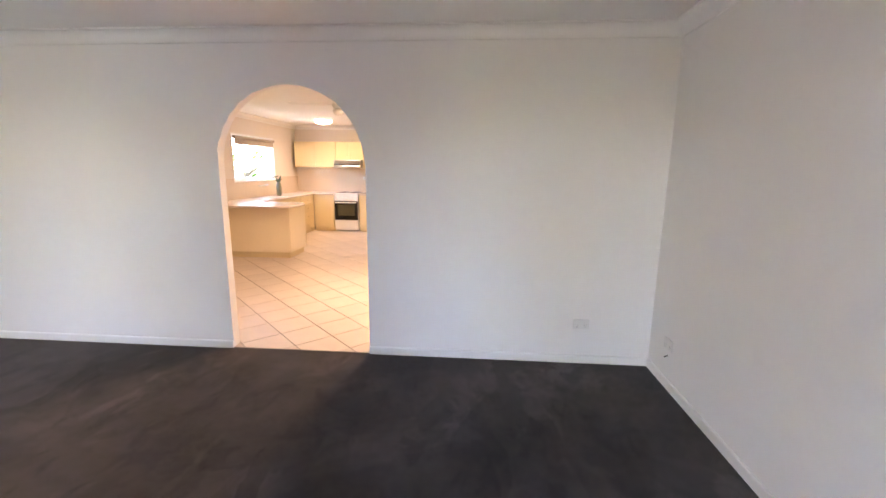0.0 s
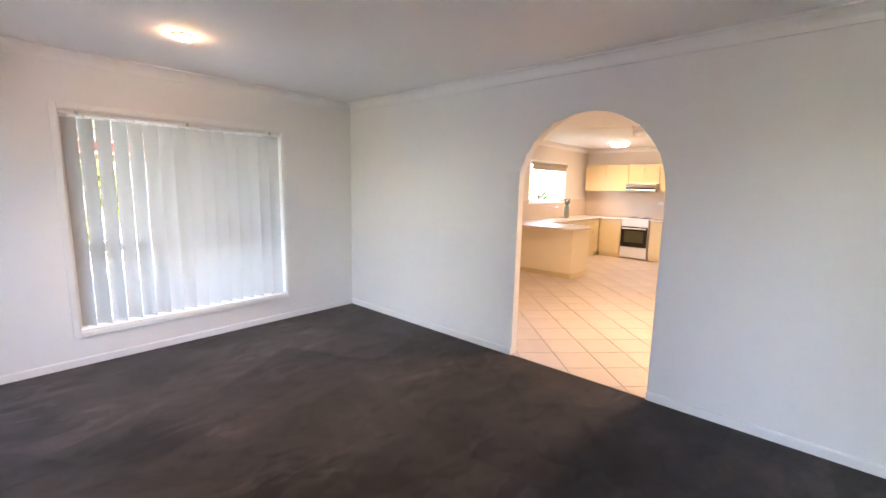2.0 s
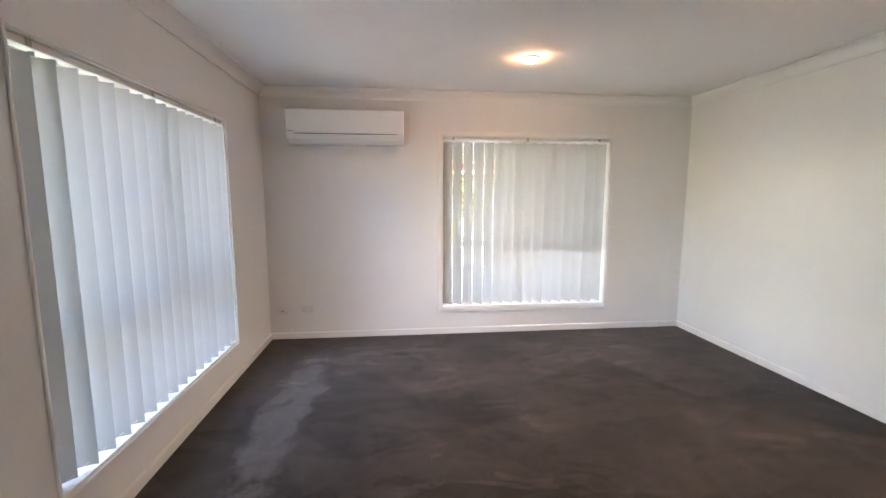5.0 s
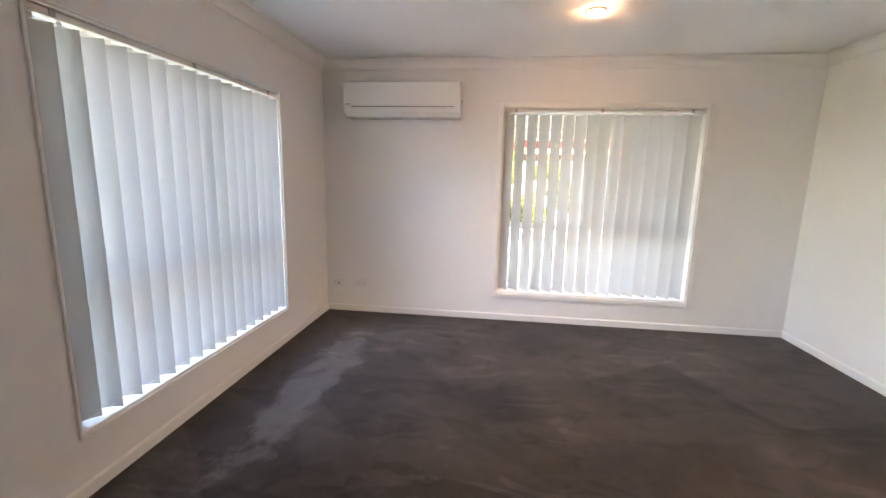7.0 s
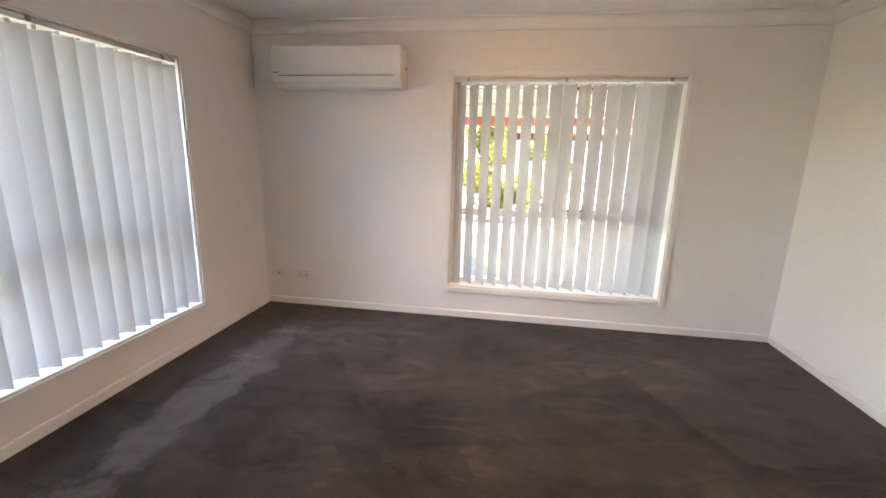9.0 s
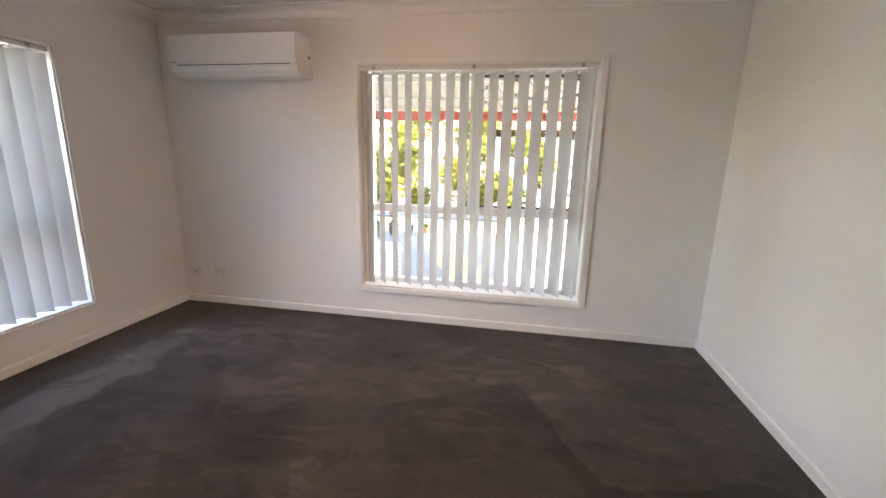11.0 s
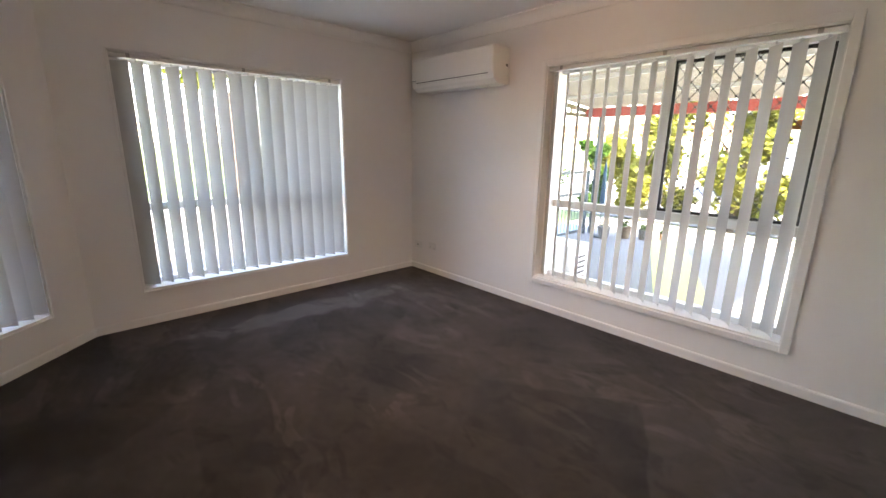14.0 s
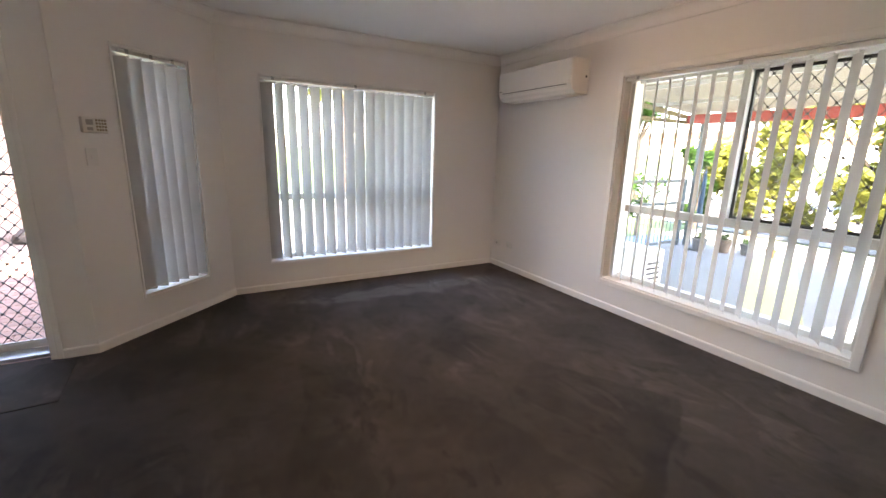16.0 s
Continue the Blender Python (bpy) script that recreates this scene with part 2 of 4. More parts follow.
M_MORTAR = material("mortar", (0.45, 0.42, 0.38), 0.9, vary=0.1, scale=8)
M_TILE = material("floor_tile", (0.66, 0.56, 0.47), 0.45, vary=0.06, scale=2.5, island=0.04, bump=0.05, bump_scale=40)
M_GROUT = material("grout", (0.30, 0.24, 0.19), 0.9, vary=0.1, scale=8)
M_KWALL = material("kitchen_wall_paint", (0.78, 0.73, 0.66), 0.7, vary=0.02, scale=0.8)
M_KTILE = material("splashback_tile", (0.76, 0.66, 0.55), 0.2, vary=0.04, scale=2)
M_CREAM = material("cream_laminate", (0.78, 0.64, 0.37), 0.4, vary=0.03, scale=2)
M_CREAM2 = material("pale_cream_laminate", (0.86, 0.74, 0.52), 0.4, vary=0.03, scale=2)
M_TOP = material("worktop_laminate", (0.78, 0.68, 0.57), 0.25, vary=0.05, scale=9)
M_STEEL = material("stainless_steel", (0.55, 0.54, 0.52), 0.28, 1.0, vary=0.08, scale=12)
M_ENAMEL = material("white_enamel", (0.82, 0.82, 0.80), 0.2, vary=0.02, scale=3)
M_OVENGLASS = material("oven_glass", (0.012, 0.011, 0.010), 0.06, vary=0.1, scale=3)
M_OVENPANE = material("brown_oven_pane", (0.075, 0.068, 0.035), 0.15, vary=0.1, scale=4)
M_TAN = material("tan_blind_cloth", (0.42, 0.36, 0.29), 0.8, vary=0.05, scale=8)
M_VASE = material("olive_glaze", (0.20, 0.20, 0.13), 0.4, vary=0.15, scale=12)
M_BOTTLE = material("green_leaf_plain", (0.05, 0.085, 0.04), 0.5, vary=0.2, scale=20)
M_CONCRETE = material("patio_concrete", (0.18, 0.184, 0.184), 0.85, vary=0.10, scale=1.2, bump=0.3, bump_scale=60)
M_PAVER = material("clay_paver", (0.26, 0.145, 0.115), 0.85, vary=0.15, scale=6, island=0.15, bump=0.4, bump_scale=70)
M_RED = material("red_painted_beam", (0.42, 0.07, 0.055), 0.5, vary=0.08, scale=4)
M_TERRA = material("terracotta_fascia", (0.58, 0.27, 0.11), 0.7, vary=0.12, scale=3)
M_OLIVE = material("olive_brown_paint", (0.20, 0.17, 0.10), 0.55, vary=0.1, scale=5)
M_POST = material("blue_grey_post", (0.07, 0.09, 0.10), 0.5, vary=0.1, scale=5)
M_ROOF = cloth("translucent_roof_sheet", (0.27, 0.25, 0.205), 0.05, 30)
M_LAWN = material("lawn", (0.055, 0.11, 0.022), 0.9, vary=0.3, scale=2.5, bump=0.8, bump_scale=50, second=(0.12, 0.17, 0.045))
M_TARP = material("blue_groundsheet", (0.07, 0.19, 0.40), 0.5, vary=0.12, scale=4, bump=0.3, bump_scale=30)
M_BLUE = material("blue_canvas", (0.03, 0.07, 0.12), 0.85, vary=0.1, scale=8, bump=0.3)
M_MAT = material("lime_outdoor_mat", (0.44, 0.46, 0.17), 0.9, vary=0.1, scale=3, bump=0.5)
M_LEAF = cloth("yellow_green_leaves", (0.20, 0.205, 0.045), 0.4, 12)
M_LEAF2 = cloth("green_leaves", (0.05, 0.11, 0.025), 0.35, 12)
M_BARK = material("bark", (0.12, 0.085, 0.06), 0.9, vary=0.3, scale=9, bump=0.8, bump_scale=40)
M_RENDER = material("pale_render", (0.50, 0.49, 0.46), 0.85, vary=0.06, scale=1.5)
M_ROCK = material("dark_rock", (0.06, 0.055, 0.05), 0.8, vary=0.3, scale=5, bump=0.8, bump_scale=20)
M_LAMP = emitter("downlight_glow", (1.0, 0.60, 0.34), 8.0)
M_OYSTER = emitter("oyster_glow", (1.0, 0.74, 0.50), 1.1)


# ---- mesh helpers ----
def box(bm, x0, x1, y0, y1, z0, z1, r=0.0, seg=2):
    made = bmesh.ops.create_cube(bm, size=1)["verts"]
    for v in made:
        v.co = Vector(((x0 + x1) / 2 + v.co.x * (x1 - x0), (y0 + y1) / 2 + v.co.y * (y1 - y0), (z0 + z1) / 2 + v.co.z * (z1 - z0)))
    if r:
        edges = list({e for v in made for e in v.link_edges})
        bmesh.ops.bevel(bm, geom=edges, offset=r, segments=seg, affect="EDGES", profile=0.5)
    return bm


def boxed(*dims, r=0.0, seg=2):
    return box(bmesh.new(), *dims, r=r, seg=seg)


def rod(bm, a, b, radius, sides=10, radius2=None):
    a, b = Vector(a), Vector(b)
    made = bmesh.ops.create_cone(bm, cap_ends=True, segments=sides, radius1=radius, radius2=radius if radius2 is None else radius2, depth=(b - a).length)["verts"]
    m = Matrix.Translation((a + b) / 2) @ (b - a).to_track_quat("Z", "Y").to_matrix().to_4x4()
    bmesh.ops.transform(bm, matrix=m, verts=made)
    return bm


def rodded(a, b, radius, sides=10, radius2=None):
    return rod(bmesh.new(), a, b, radius, sides, radius2)


def lathe(profile, sides=24):
    """A turned shape about z from (radius, z) pairs."""
    bm = bmesh.new()
    rings = [[bm.verts.new((r * math.cos(2 * math.pi * i / sides), r * math.sin(2 * math.pi * i / sides), z)) for i in range(sides)] for r, z in profile]
    for a, b in zip(rings, rings[1:]):
        for i in range(sides):
            bm.faces.new((a[i], a[(i + 1) % sides], b[(i + 1) % sides], b[i]))
    bm.faces.new(rings[0][::-1])
    bm.faces.new(rings[-1])
    return bm


def mesh_of(name, bm, mat, smooth=False):
    bmesh.ops.recalc_face_normals(bm, faces=bm.faces)
    me = bpy.data.meshes.new(name)
    bm.to_mesh(me)
    bm.free()
    me.materials.append(mat)
    if smooth:
        me.shade_smooth()
    return me


def part(name, bm, mat, parent, label="", smooth=False, at=None):
    ob = new(name, mesh_of(name, bm, mat, smooth))
    ob.parent = parent
    if at is not None:
        ob.matrix_basis = at
    return tagged(ob, label)


def thing(name, at, label="", category="", group="", kind=""):
    ob = new(name)
    ob.empty_display_size = 0.1
    ob.matrix_basis = at
    return tagged(ob, label, category, group, kind)


def solid(name, bm, mat, at=None, label="", category="", kind="", smooth=False, group=""):
    ob = new(name, mesh_of(name, bm, mat, smooth))
    if at is not None:
        ob.matrix_basis = at
    return tagged(ob, label, category, group, kind)


def wall_bm(length, height, thick, holes=(), before=0.0, after=0.0):
    """A wall in its own frame: x along it, inner face at y 0, y outwards; holes are (x0, x1, z0, z1)."""
    us = sorted({-before, length + after, *[h[i] for h in holes for i in (0, 1)]})
    zs = sorted({0.0, height, *[h[i] for h in holes for i in (2, 3)]})
    filled = {}
    for i in range(len(us) - 1):
        for k in range(len(zs) - 1):
            u, z = (us[i] + us[i + 1]) / 2, (zs[k] + zs[k + 1]) / 2
            filled[i, k] = not any(a < u < b and c < z < d for a, b, c, d in holes)
    bm = bmesh.new()
    memo = {}

    def v(u, y, z):
        key = (round(u, 5), round(y, 5), round(z, 5))
        if key not in memo:
            memo[key] = bm.verts.new(key)
        return memo[key]

    for (i, k), full in filled.items():
        if not full:
            continue
        a, b, c, d = us[i], us[i + 1], zs[k], zs[k + 1]
        bm.faces.new((v(a, 0, c), v(b, 0, c), v(b, 0, d), v(a, 0, d)))
        bm.faces.new((v(a, thick, c), v(a, thick, d), v(b, thick, d), v(b, thick, c)))
        for (p, q), (u0, z0, u1, z1) in (((i - 1, k), (a, c, a, d)), ((i + 1, k), (b, c, b, d)), ((i, k - 1), (a, c, b, c)), ((i, k + 1), (a, d, b, d))):
            if not filled.get((p, q), False):
                bm.faces.new((v(u0, 0, z0), v(u1, 0, z1), v(u1, thick, z1), v(u0, thick, z0)))
    return bm


def sweep(line, profile, closed=False):
    """Run a profile of (inwards, z) pairs along a plan line; the room lies to the left of the line."""
    bm = bmesh.new()
    pts = [Vector((x, y)) for x, y in line]
    n = len(pts)
    rings = []
    for i, p in enumerate(pts):
        da = (p - pts[i - 1]).normalized() if closed or i else None
        db = (pts[(i + 1) % n] - p).normalized() if closed or i < n - 1 else None
        da, db = da or db, db or da
        na, nb = Vector((-da.y, da.x)), Vector((-db.y, db.x))
        mitre = (na + nb).normalized()
        mitre /= max(0.2, mitre.dot(na))
        rings.append([bm.verts.new((p.x + mitre.x * o, p.y + mitre.y * o, z)) for o, z in profile])
    k = len(profile)
    for i in range(n if closed else n - 1):
        a, b = rings[i], rings[(i + 1) % n]
        for j in range(k):
            bm.faces.new((a[j], b[j], b[(j + 1) % k], a[(j + 1) % k]))
    if not closed:
        bm.faces.new(rings[0])
        bm.faces.new(rings[-1][::-1])
    return bm


# ---- plan ----
W, E, S, N, H = -3.10, 2.515, -1.10, 3.19, 2.40
SE, AN = (-0.195, S), (0.67, -0.255)
KN = 10.05
ANGLE_LEN = math.hypot(AN[0] - SE[0], AN[1] - SE[1])
ANGLE_DEG = math.degrees(math.atan2(SE[1] - AN[1], SE[0] - AN[0]))
F_WEST = pose(W, S, 0, 0, 0, 90)
F_SOUTH = pose(SE[0], S, 0, 0, 0, 180)
F_ANGLE = pose(AN[0], AN[1], 0, 0, 0, ANGLE_DEG)
F_DOOR = pose(E, AN[1], 0, 0, 0, 180)
F_EAST = pose(E, N, 0, 0, 0, -90)
F_NORTH = pose(W, N, 0)
TH = 0.24
WIN_W = (1.692, 3.432, 0.267, 1.993)
WIN_S = (0.319, 2.068, 0.265, 1.965)
WIN_A = (0.352, 0.935, 0.262, 1.968)
WIN_K = (4.075, 5.605, 1.185, 2.01)
DOOR = (0.755, 1.635, 0.0, 2.07)

solid("wall_west", wall_bm(N - S, 2.5, TH, [WIN_W], before=TH, after=0.09), M_WALL, F_WEST, "white painted wall with a wide window", "wall", "structure")
solid("wall_south", wall_bm(SE[0] - W, 2.5, TH, [WIN_S], before=0.1), M_WALL, F_SOUTH, "white painted wall with a large window", "wall", "structure")
solid("wall_angled", wall_bm(ANGLE_LEN, 2.5, TH, [WIN_A], after=0.099), M_WALL, F_ANGLE, "white painted angled wall with a narrow window", "wall", "structure")
solid("wall_entry", wall_bm(E - AN[0], 2.5, TH, [DOOR], before=0.11, after=-0.004), M_WALL, F_DOOR, "white painted wall beside the entry door", "wall", "structure")
solid("wall_east", wall_bm(N - AN[1], 2.5, 0.11, before=0.0), M_WALL, F_EAST, "plain white painted side wall", "wall", "structure")


def arch_wall():
    """The wall to the kitchen, pierced by a round-headed opening without a frame."""
    u0, u1, spring, thick, top = -0.755 - W, 0.374 - W, 1.465, 0.09, 2.5
    cx, r, rise = (u0 + u1) / 2, (u1 - u0) / 2, 0.575
    n = 32
    curve = [(cx - r * math.cos(math.pi * i / n), spring + rise * math.sin(math.pi * i / n)) for i in range(n + 1)]
    length = E - W
    bm = bmesh.new()
    for y in (0.0, thick):
        for a, b in ((0.0, u0), (u1, length)):
            vs = [bm.verts.new((u, y, z)) for u, z in ((a, 0), (b, 0), (b, spring), (b, top), (a, top), (a, spring))]
            bm.faces.new(vs)
        for (ua, za), (ub, zb) in zip(curve, curve[1:]):
            bm.faces.new([bm.verts.new((u, y, z)) for u, z in ((ua, za), (ub, zb), (ub, top), (ua, top))])
    ring = [(u0, 0.0)] + curve + [(u1, 0.0)]
    for (ua, za), (ub, zb) in zip(ring, ring[1:]):
        bm.faces.new([bm.verts.new(p) for p in ((ua, 0, za), (ub, 0, zb), (ub, thick, zb), (ua, thick, za))])
    bmesh.ops.remove_doubles(bm, verts=bm.verts, dist=0.0005)
    bm.normal_update()
    sharp = [e for e in bm.edges if len(e.link_faces) == 2 and e.calc_face_angle(0) > 1.2]
    bmesh.ops.bevel(bm, geom=sharp, offset=0.006, segments=2, affect="EDGES", profile=0.5)
    return bm


solid("wall_north", arch_wall(), M_WALL, F_NORTH, "white painted wall with an open archway", "wall", "structure")

# floor and ceiling of the living room
ROOM = [(W, S), SE, AN, (E, AN[1]), (E, N), (W, N)]
bm = bmesh.new()
outer = [(W - 0.05, S - 0.05), (SE[0] + 0.02, S - 0.05), (AN[0] + 0.02, AN[1] - 0.05), (E + 0.05, AN[1] - 0.05), (E + 0.05, N + 0.004), (W - 0.05, N + 0.004)]
f = bm.faces.new([bm.verts.new((x, y, 0)) for x, y in outer])
up = bmesh.ops.extrude_face_region(bm, geom=[f])["geom"]
bmesh.ops.translate(bm, vec=(0, 0, -0.12), verts=[g for g in up if isinstance(g, bmesh.types.BMVert)])
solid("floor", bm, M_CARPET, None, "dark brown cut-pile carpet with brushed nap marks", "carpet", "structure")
solid("ceiling", boxed(W - TH, E + 0.11, S - TH, N + 0.06, H, H + 0.12), M_CEIL, None, "white plasterboard ceiling", "ceiling", "structure")

cove = [(0.0, H - 0.085)] + [(0.012 + 0.073 * (1 - math.cos(a)), H - 0.085 + 0.073 * math.sin(a)) for a in [radians(15 * i) for i in range(7)]] + [(0.09, H - 0.012), (0.09, H), (0.0, H)]
solid("cornice", sweep(ROOM, cove, closed=True), M_TRIM, None, "white coved plaster cornice", "cornice", "structure")
skirt = [(0.0, 0.0), (0.014, 0.0), (0.014, 0.052), (0.010, 0.06), (0.0, 0.062)]
RUNS = [[(-0.755, N), (W, N), (W, S), SE, AN, (0.848, AN[1])], [(1.79, AN[1]), (E, AN[1]), (E, N), (0.374, N)]]
for run in RUNS:
    solid("baseboard", sweep(run, skirt), M_TRIM, None, "low white painted skirting board", "skirting board", "structure")


# ---- windows ----
def diamond_grille(x0, x1, z0, z1, y, dx=0.088, dz=0.104, bar=0.0045):
    """Crossing flat bars with a knuckle at each crossing, clipped to the frame."""
    bm = bmesh.new()
    w, h = x1 - x0, z1 - z0
    slope = dz / dx

    def bar_between(a, b, depth):
        d = Vector((b[0] - a[0], 0, b[1] - a[1]))
        if d.length < 0.01:
            return
        n = Vector((-d.z, 0, d.x)).normalized() * bar / 2
        vs = []
        for yy in (depth - 0.0015, depth + 0.0015):
            for p, s in ((a, 1), (a, -1), (b, -1), (b, 1)):
                vs.append(bm.verts.new((p[0] + n.x * s, yy, p[1] + n.z * s)))
        for q in ((0, 1, 2, 3), (7, 6, 5, 4), (0, 4, 5, 1), (1, 5, 6, 2), (2, 6, 7, 3), (3, 7, 4, 0)):
            bm.faces.new([vs[i] for i in q])

    count = int((w * slope + h) / dz) + 2
    for sign, depth in ((1, y), (-1, y + 0.003)):
        for k in range(-count, count + 1):
            # z = z0 + k*dz + sign*slope*(x - x0)
            c = k * dz
            ts = []
            for x in (0.0, w):
                z = c + sign * slope * x
                if 0 <= z <= h:
                    ts.append((x, z))
            for z in (0.0, h):
                x = (z - c) / (sign * slope)
                if 0 < x < w:
                    ts.append((x, z))
            if len(ts) >= 2:
                ts.sort()
                bar_between((x0 + ts[0][0], z0 + ts[0][1]), (x0 + ts[-1][0], z0 + ts[-1][1]), depth)
    i = 0
    x = 0.0
    while x <= w + 1e-6:
        z = (dz / 2 if i % 2 else 0.0)
        while z <= h:
            if 0.01 < x < w - 0.01 and 0.01 < z < h - 0.01:
                rod(bm, (x0 + x, y - 0.005, z0 + z), (x0 + x, y + 0.008, z0 + z), 0.008, 6)
            z += dz
        x += dx / 2
        i += 1
    return bm


def frame_bm(x0, x1, z0, z1, y0, y1, width, r=0.003):
    """A rectangular frame of four mitred-looking bars."""
    bm = bmesh.new()
    box(bm, x0, x0 + width, y0, y1, z0, z1, r)
    box(bm, x1 - width, x1, y0, y1, z0, z1, r)
    box(bm, x0 + width, x1 - width, y0 + 0.001, y1 - 0.001, z0, z0 + width, r)
    box(bm, x0 + width, x1 - width, y0 + 0.001, y1 - 0.001, z1 - width, z1, r)
    return bm


def window(name, at, hole, label, transom=None, mullion=None, screen=None, trim=0.055, depth=0.13, block=0.0):
    x0, x1, z0, z1 = hole
    win = thing(name, at, label, "window", kind="structure")
    if trim:
        part("architrave", frame_bm(x0 - trim, x1 + trim, z0 - trim, z1 + trim, -0.014, -0.0005, trim + 0.004, 0.004), M_TRIM, win)
    lining = bmesh.new()
    for d in ((x0 + 0.001, x0 + 0.012, z0 + 0.001, z1 - 0.001), (x1 - 0.012, x1 - 0.001, z0 + 0.001, z1 - 0.001), (x0 + 0.012, x1 - 0.012, z0 + 0.001, z0 + 0.016), (x0 + 0.012, x1 - 0.012, z1 - 0.012, z1 - 0.001)):
        box(lining, d[0], d[1], 0.002, depth, d[2], d[3])
    part("window_lining", lining, M_TRIM, win)
    part("window_frame", frame_bm(x0 + 0.012, x1 - 0.012, z0 + 0.016, z1 - 0.012, depth, depth + 0.07, 0.042), M_RAIL, win, "white aluminium frame")
    a, b, c, d = x0 + 0.054, x1 - 0.054, z0 + 0.058, z1 - 0.054
    y = depth + 0.035
    if block:
        part("jamb_panel", boxed(x0 + 0.0125, x0 + block, depth - 0.052, depth + 0.072, z0 + 0.0165, z1 - 0.0125, r=0.003), M_TRIM, win)
        a = x0 + block
    if transom:
        part("transom", boxed(a, b, depth + 0.006, depth + 0.064, transom - 0.03, transom + 0.03, r=0.004), M_RAIL, win)
        p = part("pane", boxed(a, b, y - 0.003, y + 0.003, c, transom - 0.03), M_GLASS, win, "lower fixed pane")
        p.visible_shadow = False
        c = transom + 0.03
    if mullion:
        part("mullion", boxed(mullion - 0.024, mullion + 0.024, depth + 0.004, depth + 0.066, c, d, r=0.003), M_RAIL, win)
        cells = [(a, mullion - 0.024), (mullion + 0.024, b)]
    else:
        cells = [(a, b)]
    for p0, p1 in cells:
        p = part("pane", boxed(p0, p1, y - 0.003, y + 0.003, c, d), M_GLASS, win)
        p.visible_shadow = False
    if screen == "right":
        s0, s1 = cells[-1]
        sc = part("security_screen", frame_bm(s0 + 0.001, s1 - 0.001, c + 0.001, d - 0.001, depth + 0.046, depth + 0.062, 0.02), M_GRILLE, win, "dark framed diamond grille screen")
        part("grille", diamond_grille(s0 + 0.02, s1 - 0.02, c + 0.02, d - 0.02, depth + 0.053), M_GRILLE, sc)
    return win


window("window_1", F_WEST, WIN_W, "white aluminium window with a lower pane and a grille screen", 0.915, 2.555, "right", trim=0.04, block=0.062)
window("window_2", F_SOUTH, WIN_S, "large white aluminium window behind a blind", 0.885, 1.15, None, trim=0.007, block=0.09)
window("window_3", F_ANGLE, WIN_A, "tall narrow white aluminium window behind a blind", 0.885, None, None, trim=0.010, block=0.09)


def slat_bm(width, length):
    """A fabric slat: gently cupped, thin, with a hem pocket at the foot."""
    bm = bmesh.new()
    n = 6
    cols = []
    for i in range(n + 1):
        s = -width / 2 + width * i / n
        cup = 0.0095 * (1 - (2 * s / width) ** 2)
        cols.append([bm.verts.new((s, cup, z)) for z in (0, 0.035, length * 0.35, length * 0.7, length)])
    for a, b in zip(cols, cols[1:]):
        for j in range(4):
            bm.faces.new((a[j], b[j], b[j + 1], a[j + 1]))
    return bm


def vertical_blind(at, hole, count, angles, label, width, y=0.045, short=0.0):
    """Headrail with carriers, fabric slats each turned by its own angle, and a link chain at the foot."""
    x0, x1, z0, z1 = hole
    blind = thing("vertical_blind", at @ pose(0, 0, z0 + 0.016), label, "blind", "vertical blinds")
    top = z1 - z0 - 0.03
    part("headrail", boxed(x0 + 0.014, x1 - 0.014, y - 0.03, y + 0.022, top - 0.028, top - 0.0005, r=0.004), M_RAIL, blind, "slim white aluminium headrail")
    for bx in (x0 + 0.12, (x0 + x1) / 2, x1 - 0.12):
        part("bracket", boxed(bx - 0.012, bx + 0.012, y - 0.034, y - 0.026, top - 0.026, top + 0.006, r=0.002), M_GREY, blind)
    foot = 0.018
    length = top - 0.045 - foot
    sm = mesh_of("slat", slat_bm(width, length), M_SLAT, True)
    cm = mesh_of("carrier", boxed(-0.009, 0.009, -0.004, 0.004, length, length + 0.022), M_PLASTIC)
    pitch = (x1 - x0 - short - width * 0.95) / (count - 1)
    for i in range(count):
        x = x0 + width * 0.475 + pitch * i
        for nm, me in (("slat", sm), ("carrier", cm)):
            ob = new(nm, me)
            ob.parent = blind
            ob.matrix_basis = pose(x, y, foot, 0, random.uniform(-0.12, 0.12), angles(i / (count - 1), i))
    chain = bmesh.new()
    for off in (-0.05, 0.05):
        rod(chain, (x0 + 0.06, y + off * 0.5, foot + 0.016), (x1 - 0.06, y + off * 0.5, foot + 0.016), 0.0009, 5)
    part("chain", chain, M_PLASTIC, blind)
    return blind


# a slat lies along the window at 0 degrees; turned by its own angle it lets the view through
def west_angle(s, i):
    return -40 if i == 0 else -49 - 3 * s + random.uniform(-3, 3)


def south_angle(s, i):
    return -30 if i == 0 else -62 + 10 * s + random.uniform(-3, 3)


vertical_blind(F_WEST, WIN_W, 16, west_angle, "white fabric vertical blind half open in the patio window", 0.127, short=0.03)
vertical_blind(F_SOUTH, WIN_S, 16, south_angle, "white fabric vertical blind half open in the front window", 0.127, short=0.025)
vertical_blind(F_ANGLE, WIN_A, 6, lambda s, i: -50 + random.uniform(-3, 3) if i else -34, "white fabric vertical blind closed in the narrow window", 0.127)

